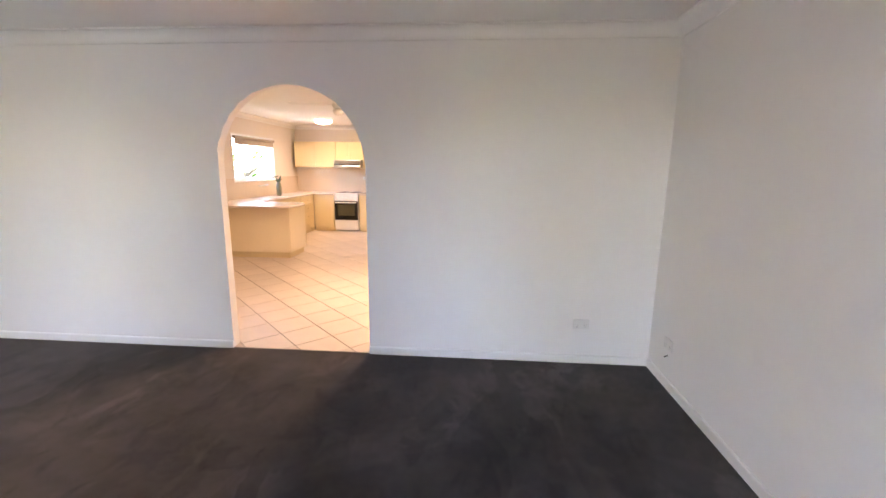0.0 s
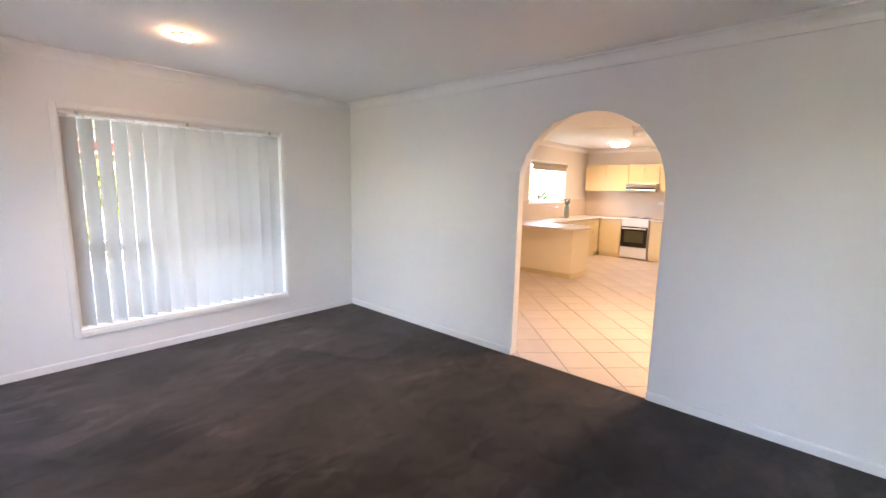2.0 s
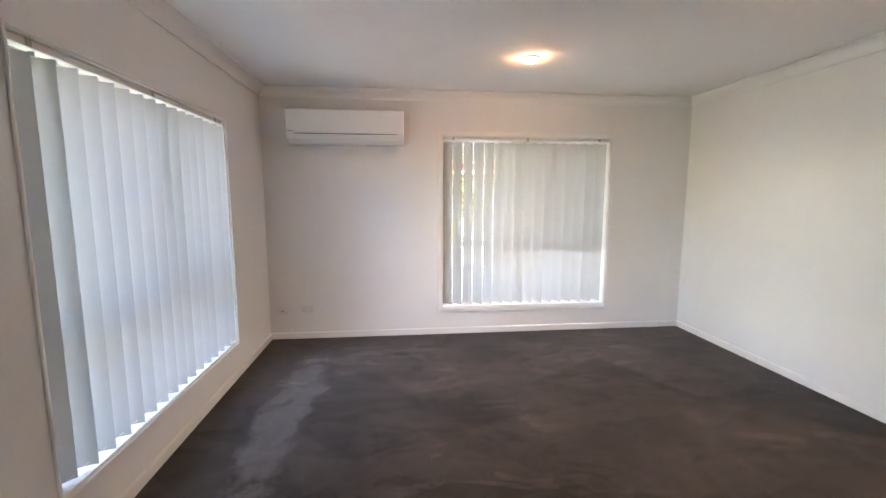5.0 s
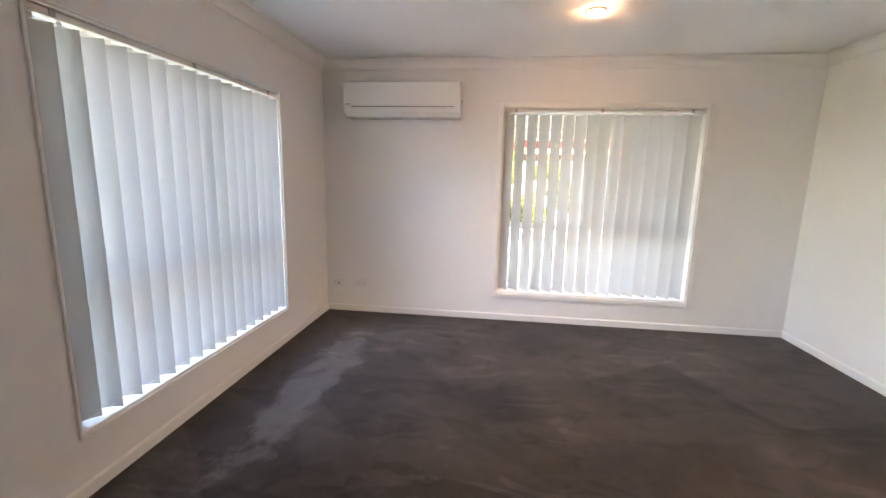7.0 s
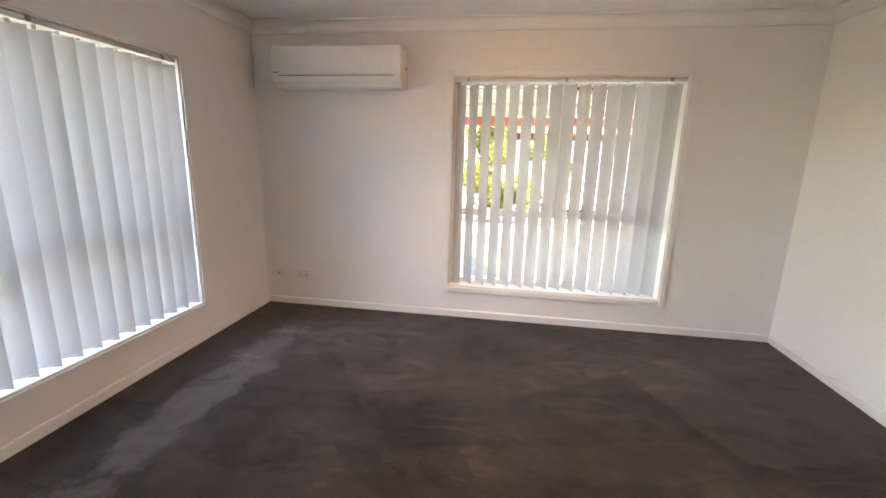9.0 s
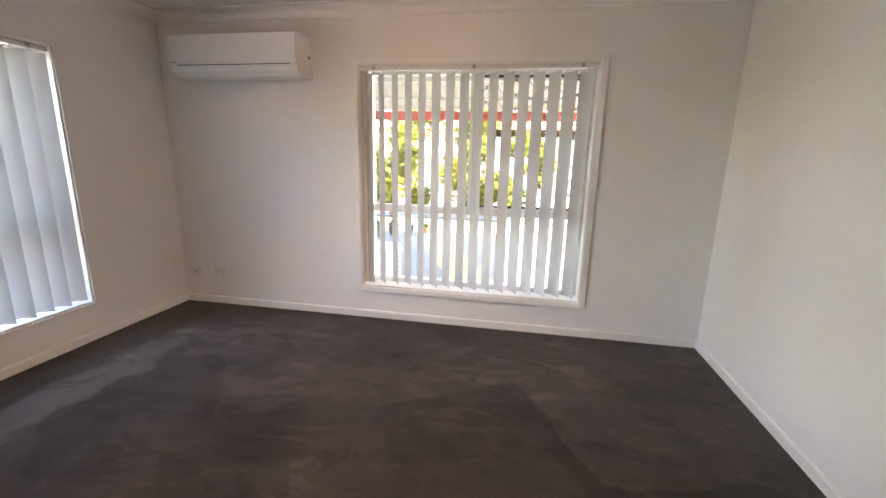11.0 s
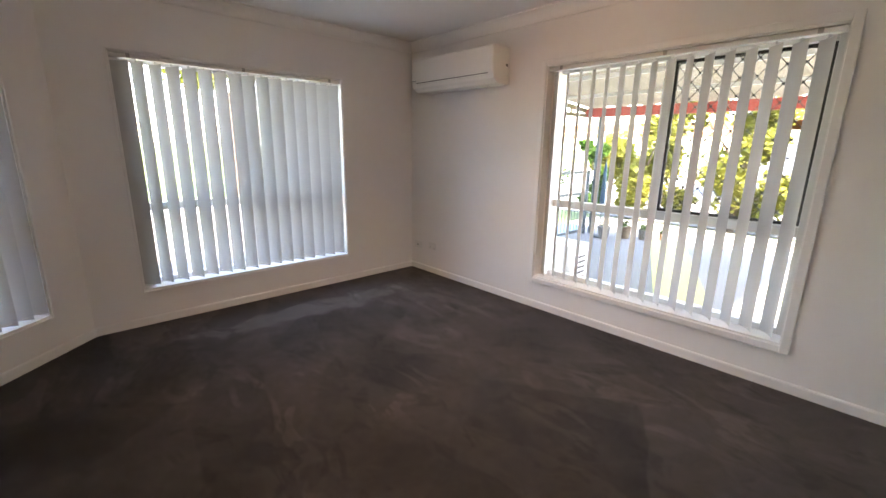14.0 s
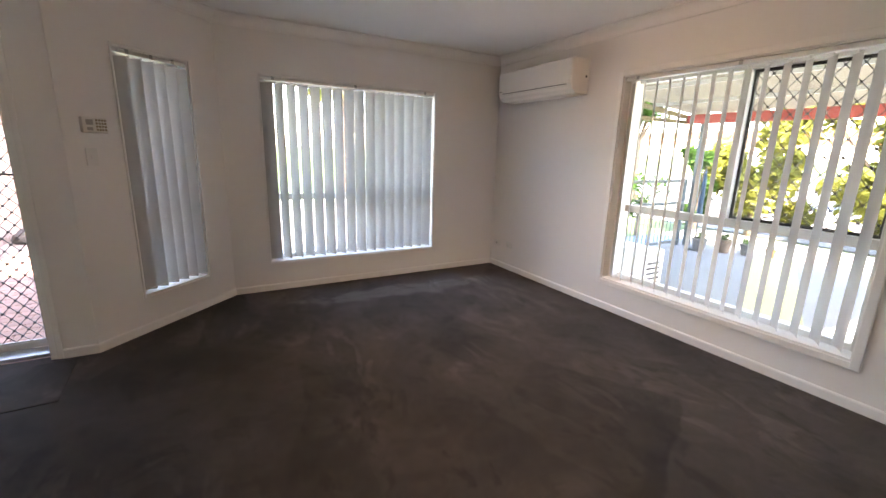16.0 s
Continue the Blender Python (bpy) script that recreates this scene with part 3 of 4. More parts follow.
# ---- entry door ----
def entry_door():
    """Timber frame in the wall, an aluminium sill, and the closed security screen door."""
    x0, x1, _, z1 = DOOR
    d = thing("door_1", F_DOOR, "white framed entry doorway with a sill", "door", kind="structure")
    jamb = bmesh.new()
    box(jamb, x0 + 0.001, x0 + 0.034, -0.003, 0.236, 0.0, z1 - 0.001, 0.003)
    box(jamb, x1 - 0.034, x1 - 0.001, -0.003, 0.236, 0.0, z1 - 0.001, 0.003)
    box(jamb, x0 + 0.034, x1 - 0.034, -0.002, 0.235, z1 - 0.034, z1 - 0.001, 0.003)
    part("door_frame", jamb, M_TRIM, d)
    part("architrave", frame_bm(x0 - 0.03, x1 + 0.03, -0.2, z1 + 0.03, -0.010, -0.0005, 0.031, 0.004), M_TRIM, d)
    part("door_sill", boxed(x0 + 0.036, x1 - 0.036, 0.05, 0.26, 0.001, 0.03, r=0.006), M_STEEL, d, "dull aluminium sill")
    a, b, t = x0 + 0.037, x1 - 0.037, z1 - 0.038
    s = thing("security_door", F_DOOR @ pose(0, 0.175, 0.032), "closed aluminium security screen door with diamond grille", "door")
    part("door_frame", frame_bm(a, b, 0.0, t - 0.032, 0.0, 0.022, 0.045, 0.003), M_RAIL, s, "pale aluminium frame")
    part("seal", frame_bm(a + 0.045, b - 0.045, 0.045, t - 0.077, 0.004, 0.018, 0.008, 0.0), M_GREY, s)
    part("grille", diamond_grille(a + 0.05, b - 0.05, 0.05, t - 0.082, 0.010, 0.07, 0.08, 0.004), M_GRILLE, s, "dark diamond grille")
    h = part("handle", boxed(b - 0.034, b - 0.012, -0.012, 0.0, 1.04, 1.20, r=0.003), M_DARK, s, "black lever handle")
    lever = rodded((b - 0.023, -0.012, 1.12), (b - 0.023, -0.045, 1.12), 0.008)
    rod(lever, (b - 0.018, -0.042, 1.12), (b - 0.15, -0.042, 1.124), 0.007)
    part("lever", lever, M_DARK, h)
    return s


entry_door()
solid("door_mat", boxed(-0.50, 0.50, -0.27, 0.27, 0.0, 0.006, r=0.0025), M_CARPET, pose(1.26, 0.085, 0.0005, 0, 0, 2), "dark carpet mat inside the entry door", "door mat")


# ---- living room fittings ----
def air_conditioner(at):
    """Wall split unit; x along the wall, y into the room is negative, base at z 0."""
    ac = thing("air_conditioner", at, "white split air conditioner high on the wall", "air conditioner")
    w, h, d = 1.045, 0.295, 0.215
    prof = [(0.0, 0.0), (-0.15, 0.0), (-0.20, 0.035), (-0.213, 0.075), (-d, 0.10), (-d, h - 0.02), (-0.205, h - 0.004), (-0.18, h), (0.0, h)]
    body = bmesh.new()
    rings = [[body.verts.new((x, y, z)) for y, z in prof] for x in (0.0, w)]
    for i in range(len(prof)):
        body.faces.new((rings[0][i], rings[1][i], rings[1][(i + 1) % len(prof)], rings[0][(i + 1) % len(prof)]))
    body.faces.new(rings[0])
    body.faces.new(rings[1][::-1])
    bmesh.ops.recalc_face_normals(body, faces=body.faces)
    ends = [e for e in body.edges if abs(e.verts[0].co.x - e.verts[1].co.x) < 1e-6]
    bmesh.ops.bevel(body, geom=ends, offset=0.008, segments=2, affect="EDGES", profile=0.5)
    part("body", body, M_AC, ac)
    part("front_panel", boxed(0.004, w - 0.004, -d - 0.009, -d + 0.001, 0.082, h - 0.010, r=0.004), M_AC, ac)
    flap = boxed(0.07, w - 0.05, -0.006, 0.006, -0.045, 0.035, r=0.003)
    part("louvre_flap", flap, M_AC, ac, at=pose(0, -0.187, 0.040, 40))
    part("outlet_slot", boxed(0.075, w - 0.055, -0.2205, -0.2135, 0.0755, 0.0795), M_DARK, ac, "dark air outlet gap")
    part("badge", boxed(0.018, 0.07, -d - 0.0105, -d - 0.0088, 0.094, 0.102), M_GREY, ac, "small grey badge bar")
    part("indicator", boxed(w - 0.03, w - 0.022, -d - 0.0105, -d - 0.0088, 0.13, 0.145), M_PLASTIC, ac)
    intake = bmesh.new()
    for i in range(14):
        box(intake, 0.03 + i * 0.071, 0.03 + i * 0.071 + 0.05, -0.17, -0.04, h + 0.0005, h + 0.003)
    part("intake_grille", intake, M_GREY, ac)
    part("side_port", boxed(w + 0.0005, w + 0.003, -0.05, -0.03, 0.14, 0.16), M_DARK, ac)
    return ac


air_conditioner(F_WEST @ pose(0.278, -0.0005, 1.885))


def outlet(at, label, double=True):
    """A flat white socket plate with its slots and switches."""
    o = thing("power_outlet", at, label, "power outlet")
    w, h = 0.116, 0.074
    part("plate", boxed(-w / 2, w / 2, -0.009, -0.0005, -h / 2, h / 2, r=0.003), M_PLASTIC, o)
    if double:
        for x in (-0.03, 0.03):
            part("rocker", boxed(x - 0.006, x + 0.006, -0.012, -0.0085, 0.012, 0.026, r=0.001), M_PLASTIC, o)
            slots = bmesh.new()
            for dx, dz in ((-0.007, -0.008), (0.007, -0.008), (0.0, -0.022)):
                box(slots, x + dx - 0.0012, x + dx + 0.0012, -0.0096, -0.0088, dz - 0.004, dz + 0.004)
            part("socket_slots", slots, M_DARK, o)
    else:
        part("socket", lathe([(0.011, 0.0), (0.011, 0.006), (0.006, 0.006), (0.006, 0.002)], 16), M_GREY, o, at=pose(0, -0.009, 0, 90))
    return o


outlet(F_WEST @ pose(0.122, 0, 0.282), "white aerial socket plate low on the wall", False)
outlet(F_WEST @ pose(0.36, 0, 0.298), "white double power outlet low on the wall")
outlet(F_NORTH @ pose(2.0 - W, 0, 0.312), "white double power outlet beside the archway wall corner")
outlet(F_EAST @ pose(N - 2.895, 0, 0.30), "bare wall plate with loose cable stub")
stub = rodded((0, -0.004, 0.0), (0, -0.028, -0.012), 0.004, 8)
solid("cable_stub", stub, M_DARK, F_EAST @ pose(N - 2.885, -0.0005, 0.225), "short dark cable end sticking out of the wall", "cable")


def keypad(at):
    k = thing("alarm_keypad", at, "white plastic alarm keypad beside the narrow window", "alarm keypad")
    part("housing", boxed(0.0, 0.152, -0.028, -0.0005, 0.0, 0.095, r=0.006), M_PLASTIC, k)
    part("display", boxed(0.02, 0.062, -0.0295, -0.0275, 0.048, 0.08, r=0.001), M_GREY, k, "small grey display window")
    part("speaker", boxed(0.024, 0.058, -0.0295, -0.0275, 0.014, 0.034, r=0.001), M_GREY, k)
    for c in range(4):
        for r in range(4):
            part("key", boxed(0.078 + c * 0.017, 0.089 + c * 0.017, -0.031, -0.0275, 0.014 + r * 0.019, 0.026 + r * 0.019, r=0.0015), M_GOLD, k)
    return k


keypad(F_ANGLE @ pose(0.10, 0, 1.408))
sw = thing("light_switch", F_ANGLE @ pose(0.142, 0, 1.262), "white light switch plate below the keypad", "light switch")
part("plate", boxed(-0.035, 0.035, -0.008, -0.0005, -0.055, 0.055, r=0.003), M_PLASTIC, sw)
part("rocker", boxed(-0.007, 0.007, -0.011, -0.0075, -0.012, 0.012, r=0.001), M_PLASTIC, sw)

dl = thing("downlight", pose(-2.03, 1.13, H), "lit round downlight recessed in the ceiling", "ceiling light")
part("trim_ring", lathe([(0.062, -0.0005), (0.064, -0.004), (0.058, -0.009), (0.044, -0.011), (0.042, -0.006), (0.042, -0.0005)], 32), M_PLASTIC, dl, smooth=True)
dsp = bpy.data.lights.new("downlight_lamp", "SPOT")
dsp.energy, dsp.color, dsp.spot_size, dsp.spot_blend, dsp.shadow_soft_size = 3.5, (1.0, 0.79, 0.58), radians(112), 0.9, 0.04
new("downlight_lamp", dsp).matrix_world = pose(-2.03, 1.13, H - 0.045)
part("lamp_face", lathe([(0.040, -0.0055), (0.040, -0.016), (0.032, -0.030), (0.012, -0.036)], 24), M_LAMP, dl, "glowing warm lamp", smooth=True)

# ---- kitchen and dining beyond the arch ----
KS = N + 0.09
solid("kitchen_floor", boxed(W - 0.05, E + 0.05, N + 0.006, KN + 0.05, -0.12, -0.004), M_GROUT, None, "brown grout bed under the floor tiles", "floor", "structure")
kfloor = bpy.data.objects["kitchen_floor"]
solid("kitchen_wall_west", wall_bm(KN - KS, 2.5, TH, [WIN_K], after=0.11), M_KWALL, pose(W, KS, 0, 0, 0, 90), "cream painted kitchen wall with a window", "wall", "structure")
solid("kitchen_wall_north", wall_bm(E - W, 2.5, 0.11), M_KWALL, pose(W, KN, 0), "cream painted kitchen end wall", "wall", "structure")
solid("kitchen_wall_east", wall_bm(KN - KS, 2.5, 0.11, after=0.0), M_KWALL, pose(E, KN, 0, 0, 0, -90), "plain cream kitchen side wall", "wall", "structure")
solid("kitchen_ceiling", boxed(W - 0.6, E + 0.11, N + 0.061, KN + 0.6, H, H + 0.12), M_CEIL, None, "white kitchen ceiling", "ceiling", "structure")
solid("kitchen_cornice", sweep([(W, KS), (E, KS), (E, KN), (W, KN)], cove, closed=True), M_TRIM, None, "white coved kitchen cornice", "cornice", "structure")
sp = boxed(W + 0.002, W + 0.010, 6.4, 7.355, 0.865, 1.235)
box(sp, W + 0.002, W + 0.010, 8.885, KN - 0.002, 0.865, 1.235)
box(sp, W + 0.002, W + 0.010, 7.355, 8.885, 0.865, 1.16)
solid("splashback_west", sp, M_KTILE, None, "peach tiled splashback under the window", "splashback", "structure")
solid("splashback_north", boxed(W + 0.011, 0.2, KN - 0.010, KN - 0.002, 0.865, 1.42), M_KTILE, None, "peach tiled splashback behind the stove", "splashback", "structure")
window("window_4", pose(W, KS, 0, 0, 0, 90), WIN_K, "white aluminium sliding kitchen window", None, 4.645, None, trim=0.02)
rb = thing("roller_blind", pose(W + 0.03, 7.375, 1.85), "tan roller blind rolled up above the window", "blind")
part("roll", rodded((0, 0.02, 0.11), (0, 1.48, 0.11), 0.03, 16), M_TAN, rb)
part("hem", boxed(-0.003, 0.003, 0.03, 1.47, 0.0, 0.09), M_TAN, rb)
part("bottom_bar", boxed(-0.007, 0.007, 0.03, 1.47, -0.016, 0.0, r=0.003), M_PLASTIC, rb)


def cabinet(name, at, w, d, h, doors, label, mat, drawers=0, kick=0.1, knob="top"):
    """A cupboard: carcass, recessed kickboard, doors with small knobs; its face looks along -y."""
    c = thing(name, at, label, "cabinet")
    if kick:
        part("kickboard", boxed(0.0, w, 0.05, d, 0.0, kick), M_CREAM, c, "recessed darker kickboard")
    part("body", boxed(0.0, w, 0.018, d, kick, h), mat, c)
    n = max(1, doors)
    for i in range(n):
        x0, x1 = w * i / n + 0.002, w * (i + 1) / n - 0.002
        levels = [(kick + 0.003, h - 0.003)] if not drawers else [(kick + (h - kick) * j / drawers + 0.002, kick + (h - kick) * (j + 1) / drawers - 0.002) for j in range(drawers)]
        for z0, z1 in levels:
            dr = part("drawer" if drawers else "door", boxed(x0, x1, 0.0, 0.017, z0, z1, r=0.003), mat, c)
            kx = (x1 - 0.05 if i % 2 == 0 and n > 1 else x0 + 0.05) if not drawers else (x0 + x1) / 2
            kz = (z1 - 0.06 if knob == "top" else z0 + 0.06) if not drawers else (z0 + z1) / 2
            part("knob", lathe([(0.006, 0), (0.006, 0.012), (0.016, 0.018), (0.014, 0.026), (0.004, 0.028)], 12), mat, dr, at=pose(kx, 0.0, kz, 90), smooth=True)
    return c


CT = 0.865
# the bench that divides kitchen and dining
pen = thing("kitchen_peninsula", pose(-3.085, 6.48, 0), "cream laminate kitchen peninsula with a recessed kickboard", "kitchen bench")
part("kickboard", boxed(0.0, 1.31, 0.05, 0.60, 0.0, 0.10), M_CREAM, pen, "darker cream kickboard")
part("back_panel", boxed(0.0, 1.352, 0.0, 0.018, 0.10, CT - 0.035, r=0.002), M_CREAM2, pen)
part("end_panel", boxed(1.335, 1.353, 0.019, 0.62, 0.10, CT - 0.035, r=0.002), M_CREAM2, pen)
part("body", boxed(0.0, 1.334, 0.019, 0.60, 0.10, CT - 0.036), M_CREAM2, pen)


def worktop(name, outline, label, z=CT, th=0.034):
    bm = bmesh.new()
    f = bm.faces.new([bm.verts.new((x, y, 0)) for x, y in outline])
    up = bmesh.ops.extrude_face_region(bm, geom=[f])["geom"]
    bmesh.ops.translate(bm, vec=(0, 0, th), verts=[g for g in up if isinstance(g, bmesh.types.BMVert)])
    bmesh.ops.recalc_face_normals(bm, faces=bm.faces)
    bmesh.ops.bevel(bm, geom=[e for e in bm.edges if abs(e.verts[0].co.z - e.verts[1].co.z) < 1e-5], offset=0.008, segments=2, affect="EDGES", profile=0.5)
    return solid(name, bm, M_TOP, pose(0, 0, z - th), label, "worktop")


rounded = [(-1.86 + 0.28 * math.cos(a), 6.63 + 0.41 * math.sin(a)) for a in [radians(-90 + 15 * i) for i in range(13)]]
worktop("worktop", [(W + 0.012, 6.22)] + rounded + [(-2.47, 7.04), (-2.47, 9.43), (-2.02, 9.43), (-2.02, KN - 0.012), (W + 0.012, KN - 0.012)], "peach laminate worktop round the kitchen corner")
worktop("worktop", [(-1.44, 9.43), (0.2, 9.43), (0.2, KN - 0.012), (-1.44, KN - 0.012)], "peach laminate worktop beside the stove")
cabinet("base_cabinet", pose(-2.49, 7.10, 0, 0, 0, 90), 0.85, 0.58, CT - 0.035, 2, "cream laminate sink cupboard with two doors", M_CREAM)
cabinet("base_cabinet", pose(-2.49, 7.955, 0, 0, 0, 90), 0.75, 0.58, CT - 0.035, 2, "cream laminate base cupboard under the window", M_CREAM)
cabinet("base_cabinet", pose(-2.49, 8.71, 0, 0, 0, 90), 0.73, 0.58, CT - 0.035, 1, "cream laminate drawer unit in the corner", M_CREAM, drawers=4)
cabinet("base_cabinet", pose(-2.485, 9.45, 0), 0.46, 0.58, CT - 0.035, 1, "cream laminate base cupboard beside the stove", M_CREAM)
cabinet("base_cabinet", pose(-1.435, 9.45, 0), 0.80, 0.58, CT - 0.035, 2, "cream laminate base cupboard with two doors", M_CREAM)
cabinet("base_cabinet", pose(-0.63, 9.45, 0), 0.80, 0.58, CT - 0.035, 2, "cream laminate base cupboard with two doors", M_CREAM)
for x, w in ((-3.0, 0.965), (-1.40, 0.80), (-0.595, 0.80)):
    cabinet("wall_cabinet", pose(x, 9.72, 1.44), w, 0.32, 0.58, 2, "cream laminate wall cupboard under the ceiling", M_CREAM, kick=0.0, knob="bottom")
cabinet("wall_cabinet", pose(-2.03, 9.72, 1.615), 0.625, 0.32, 0.405, 2, "short cream laminate wall cupboard above the range hood", M_CREAM, kick=0.0, knob="bottom")

hood = thing("range_hood", pose(-2.03, 9.57, 1.435), "slim stainless steel range hood", "range hood")
part("canopy", boxed(0.0, 0.62, 0.0, 0.47, 0.051, 0.178, r=0.006), M_STEEL, hood)
part("visor", boxed(0.0, 0.62, -0.05, 0.10, 0.0, 0.050, r=0.006), M_STEEL, hood)
part("vent_strip", boxed(0.01, 0.61, -0.002, -0.0005, 0.062, 0.095), M_DARK, hood)

st = thing("stove", pose(-2.0, 9.42, 0), "white upright stove with a black glass oven door", "stove")
part("body", boxed(0.0, 0.54, 0.02, 0.60, 0.03, 0.84, r=0.004), M_ENAMEL, st)
part("drawer", boxed(0.004, 0.536, 0.0, 0.019, 0.05, 0.26, r=0.004), M_ENAMEL, st, "white storage drawer")
od = part("oven_door", boxed(0.004, 0.536, -0.006, 0.019, 0.27, 0.70, r=0.004), M_OVENGLASS, st, "black glass oven door")
part("handle", rodded((0.03, -0.03, 0.668), (0.51, -0.03, 0.668), 0.014), M_ENAMEL, od, "white bar handle")
part("window", boxed(0.075, 0.465, -0.0095, -0.0055, 0.37, 0.62, r=0.0015), M_OVENPANE, od, "brownish see-through pane")
for hx in (0.06, 0.48):
    part("handle_bracket", boxed(hx - 0.012, hx + 0.012, -0.03, -0.0055, 0.660, 0.676), M_ENAMEL, od)
part("control_panel", boxed(0.004, 0.536, -0.002, 0.019, 0.71, 0.84, r=0.003), M_ENAMEL, st)
for i in range(5):
    part("knob", lathe([(0.02, 0), (0.02, 0.012), (0.015, 0.02)], 14), M_PLASTIC, st, at=pose(0.08 + i * 0.095, -0.002, 0.775, 90))
part("hob", boxed(0.0, 0.54, 0.0, 0.60, 0.841, 0.875, r=0.005), M_ENAMEL, st)
for hx, hy, hr in ((0.14, 0.16, 0.09), (0.40, 0.16, 0.075), (0.14, 0.44, 0.075), (0.40, 0.44, 0.09)):
    ring = bmesh.new()
    for k in range(3):
        bmesh.ops.create_cone(ring, cap_ends=True, segments=20, radius1=hr * (1 - 0.28 * k), radius2=hr * (1 - 0.28 * k) - 0.008, depth=0.008 + 0.004 * k)
    part("hotplate", ring, M_DARK, st, at=pose(hx, hy, 0.885))

solid("corner_kickboard", boxed(-2.64, -2.525, 9.36, 9.56, 0.0005, 0.105), M_CREAM, None, "cream kickboard in the cabinet corner", "kickboard", "structure")
sk = thing("kitchen_sink", pose(-2.78, 7.95, CT + 0.0005), "stainless steel sink with a draining board", "sink")
part("rim", frame_bm(-0.22, 0.22, -0.38, 0.38, 0.0, 0.006, 0.035, 0.002), M_STEEL, sk, at=pose(0, 0, 0, -90))
part("bowl", boxed(-0.18, 0.18, -0.34, 0.34, 0.0, 0.003), M_STEEL, sk)
tap = thing("wall_tap", pose(W + 0.0105, 8.25, 1.075), "chrome wall-mounted kitchen tap", "tap")
part("spout", rodded((0.0, 0.0, 0.0), (0.17, 0.0, 0.02), 0.011), M_STEEL, tap)
for dy in (-0.09, 0.09):
    part("valve", rodded((0.0, dy, 0.0), (0.05, dy, 0.0), 0.014), M_STEEL, tap)
    part("handle", boxed(0.05, 0.065, dy - 0.03, dy + 0.03, -0.008, 0.008, r=0.004), M_STEEL, tap)
pl = thing("potted_plant", pose(-2.80, 8.42, CT + 0.0005), "olive vase with a short leafy sprig on the worktop", "plant")
part("vase", lathe([(0.04, 0.0), (0.052, 0.03), (0.055, 0.16), (0.045, 0.24), (0.03, 0.28)], 18), M_VASE, pl, smooth=True)
stem = bmesh.new()
rng = random.Random(5)
for k in range(16):
    a, r0 = rng.uniform(0, 6.28), rng.uniform(0.02, 0.05)
    rod(stem, (0, 0, 0.27), (r0 * math.cos(a) * 1.7, r0 * math.sin(a) * 1.7, rng.uniform(0.32, 0.42)), 0.016, 6, 0.004)
part("leaves", stem, M_BOTTLE, pl)
arm = rodded((0.0, -0.30, 0.37), (0.0, 0.0, 0.40), 0.010)
part("stalk", arm, M_BOTTLE, pl)
outlet(pose(-1.42, KN - 0.010, 1.20), "white power outlet above the worktop")

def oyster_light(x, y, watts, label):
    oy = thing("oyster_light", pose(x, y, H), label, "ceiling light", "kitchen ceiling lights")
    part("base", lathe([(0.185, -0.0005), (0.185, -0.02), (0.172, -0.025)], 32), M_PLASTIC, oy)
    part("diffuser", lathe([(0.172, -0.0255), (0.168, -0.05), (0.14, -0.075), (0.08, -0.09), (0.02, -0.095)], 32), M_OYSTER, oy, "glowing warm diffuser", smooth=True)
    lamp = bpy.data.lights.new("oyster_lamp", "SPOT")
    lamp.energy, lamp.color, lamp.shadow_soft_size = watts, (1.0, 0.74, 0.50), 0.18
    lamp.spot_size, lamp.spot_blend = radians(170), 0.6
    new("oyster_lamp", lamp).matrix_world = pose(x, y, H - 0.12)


oyster_light(-1.92, 8.72, 2.2, "lit round glass ceiling light in the kitchen")
# added lamp, hidden by the arch: brightens the tiles and peninsula front
oyster_light(0.60, 4.80, 8.6, "lit round ceiling light added out of view to brighten the dining area")

fan = thing("ceiling_fan", pose(-0.62, 5.70, 2.21), "white ceiling fan at rest", "ceiling fan")
part("rod", rodded((0, 0, 0.10), (0, 0, 0.1885), 0.013), M_PLASTIC, fan)
part("canopy", lathe([(0.03, 0.13), (0.06, 0.16), (0.065, 0.1885)], 20), M_PLASTIC, fan, smooth=True)
part("motor", lathe([(0.05, -0.01), (0.075, 0.0), (0.085, 0.03), (0.075, 0.07), (0.03, 0.085)], 24), M_PLASTIC, fan, smooth=True)
part("light_globe", lathe([(0.02, -0.095), (0.055, -0.085), (0.075, -0.055), (0.078, -0.03), (0.05, -0.0105)], 24), M_PLASTIC, fan, "round frosted glass globe", smooth=True)
for k in range(4):
    part("blade", boxed(0.075, 0.62, -0.055, 0.055, 0.032, 0.038, r=0.002), M_PLASTIC, fan, at=pose(0, 0, 0, 0, 0, 16 + 90 * k) @ pose(0, 0, 0, 3))

# ---- outside: ground, patio, porch ----
bm = bmesh.new()
bm.faces.new([bm.verts.new(p) for p in ((-1500, -1500, -0.2), (1500, -1500, -0.2), (1500, 1500, -0.2), (-1500, 1500, -0.2))])
solid("ground", bm, M_LAWN, None, "mown green lawn", "lawn", "structure")
solid("patio", boxed(-9.15, W - TH - 0.001, -1.9, 9.0, -0.32, -0.10, r=0.01), M_CONCRETE, None, "pale concrete patio slab", "patio", "structure")
solid("driveway", boxed(-40, -9.9, -30.0, 12.0, -0.3, -0.17, r=0.01), M_CONCRETE, None, "pale sunlit concrete drive", "driveway", "structure")
solid("porch", boxed(-0.6, 2.63, -7.4, AN[1] - TH - 0.001, -0.34, -0.165), M_GROUT, None, "sand bed under the porch pavers", "porch", "structure")
porch = bpy.data.objects["porch"]
# concrete added over the lawn: bounces daylight at the front blind, whitens its gaps
solid("front_bounce_slab", boxed(-5.2, -0.65, -9.6, S - TH - 0.3, -0.33, -0.16, r=0.01), M_CONCRETE, None, "pale concrete ground in front, added to bounce light to the windows", "path", "structure")
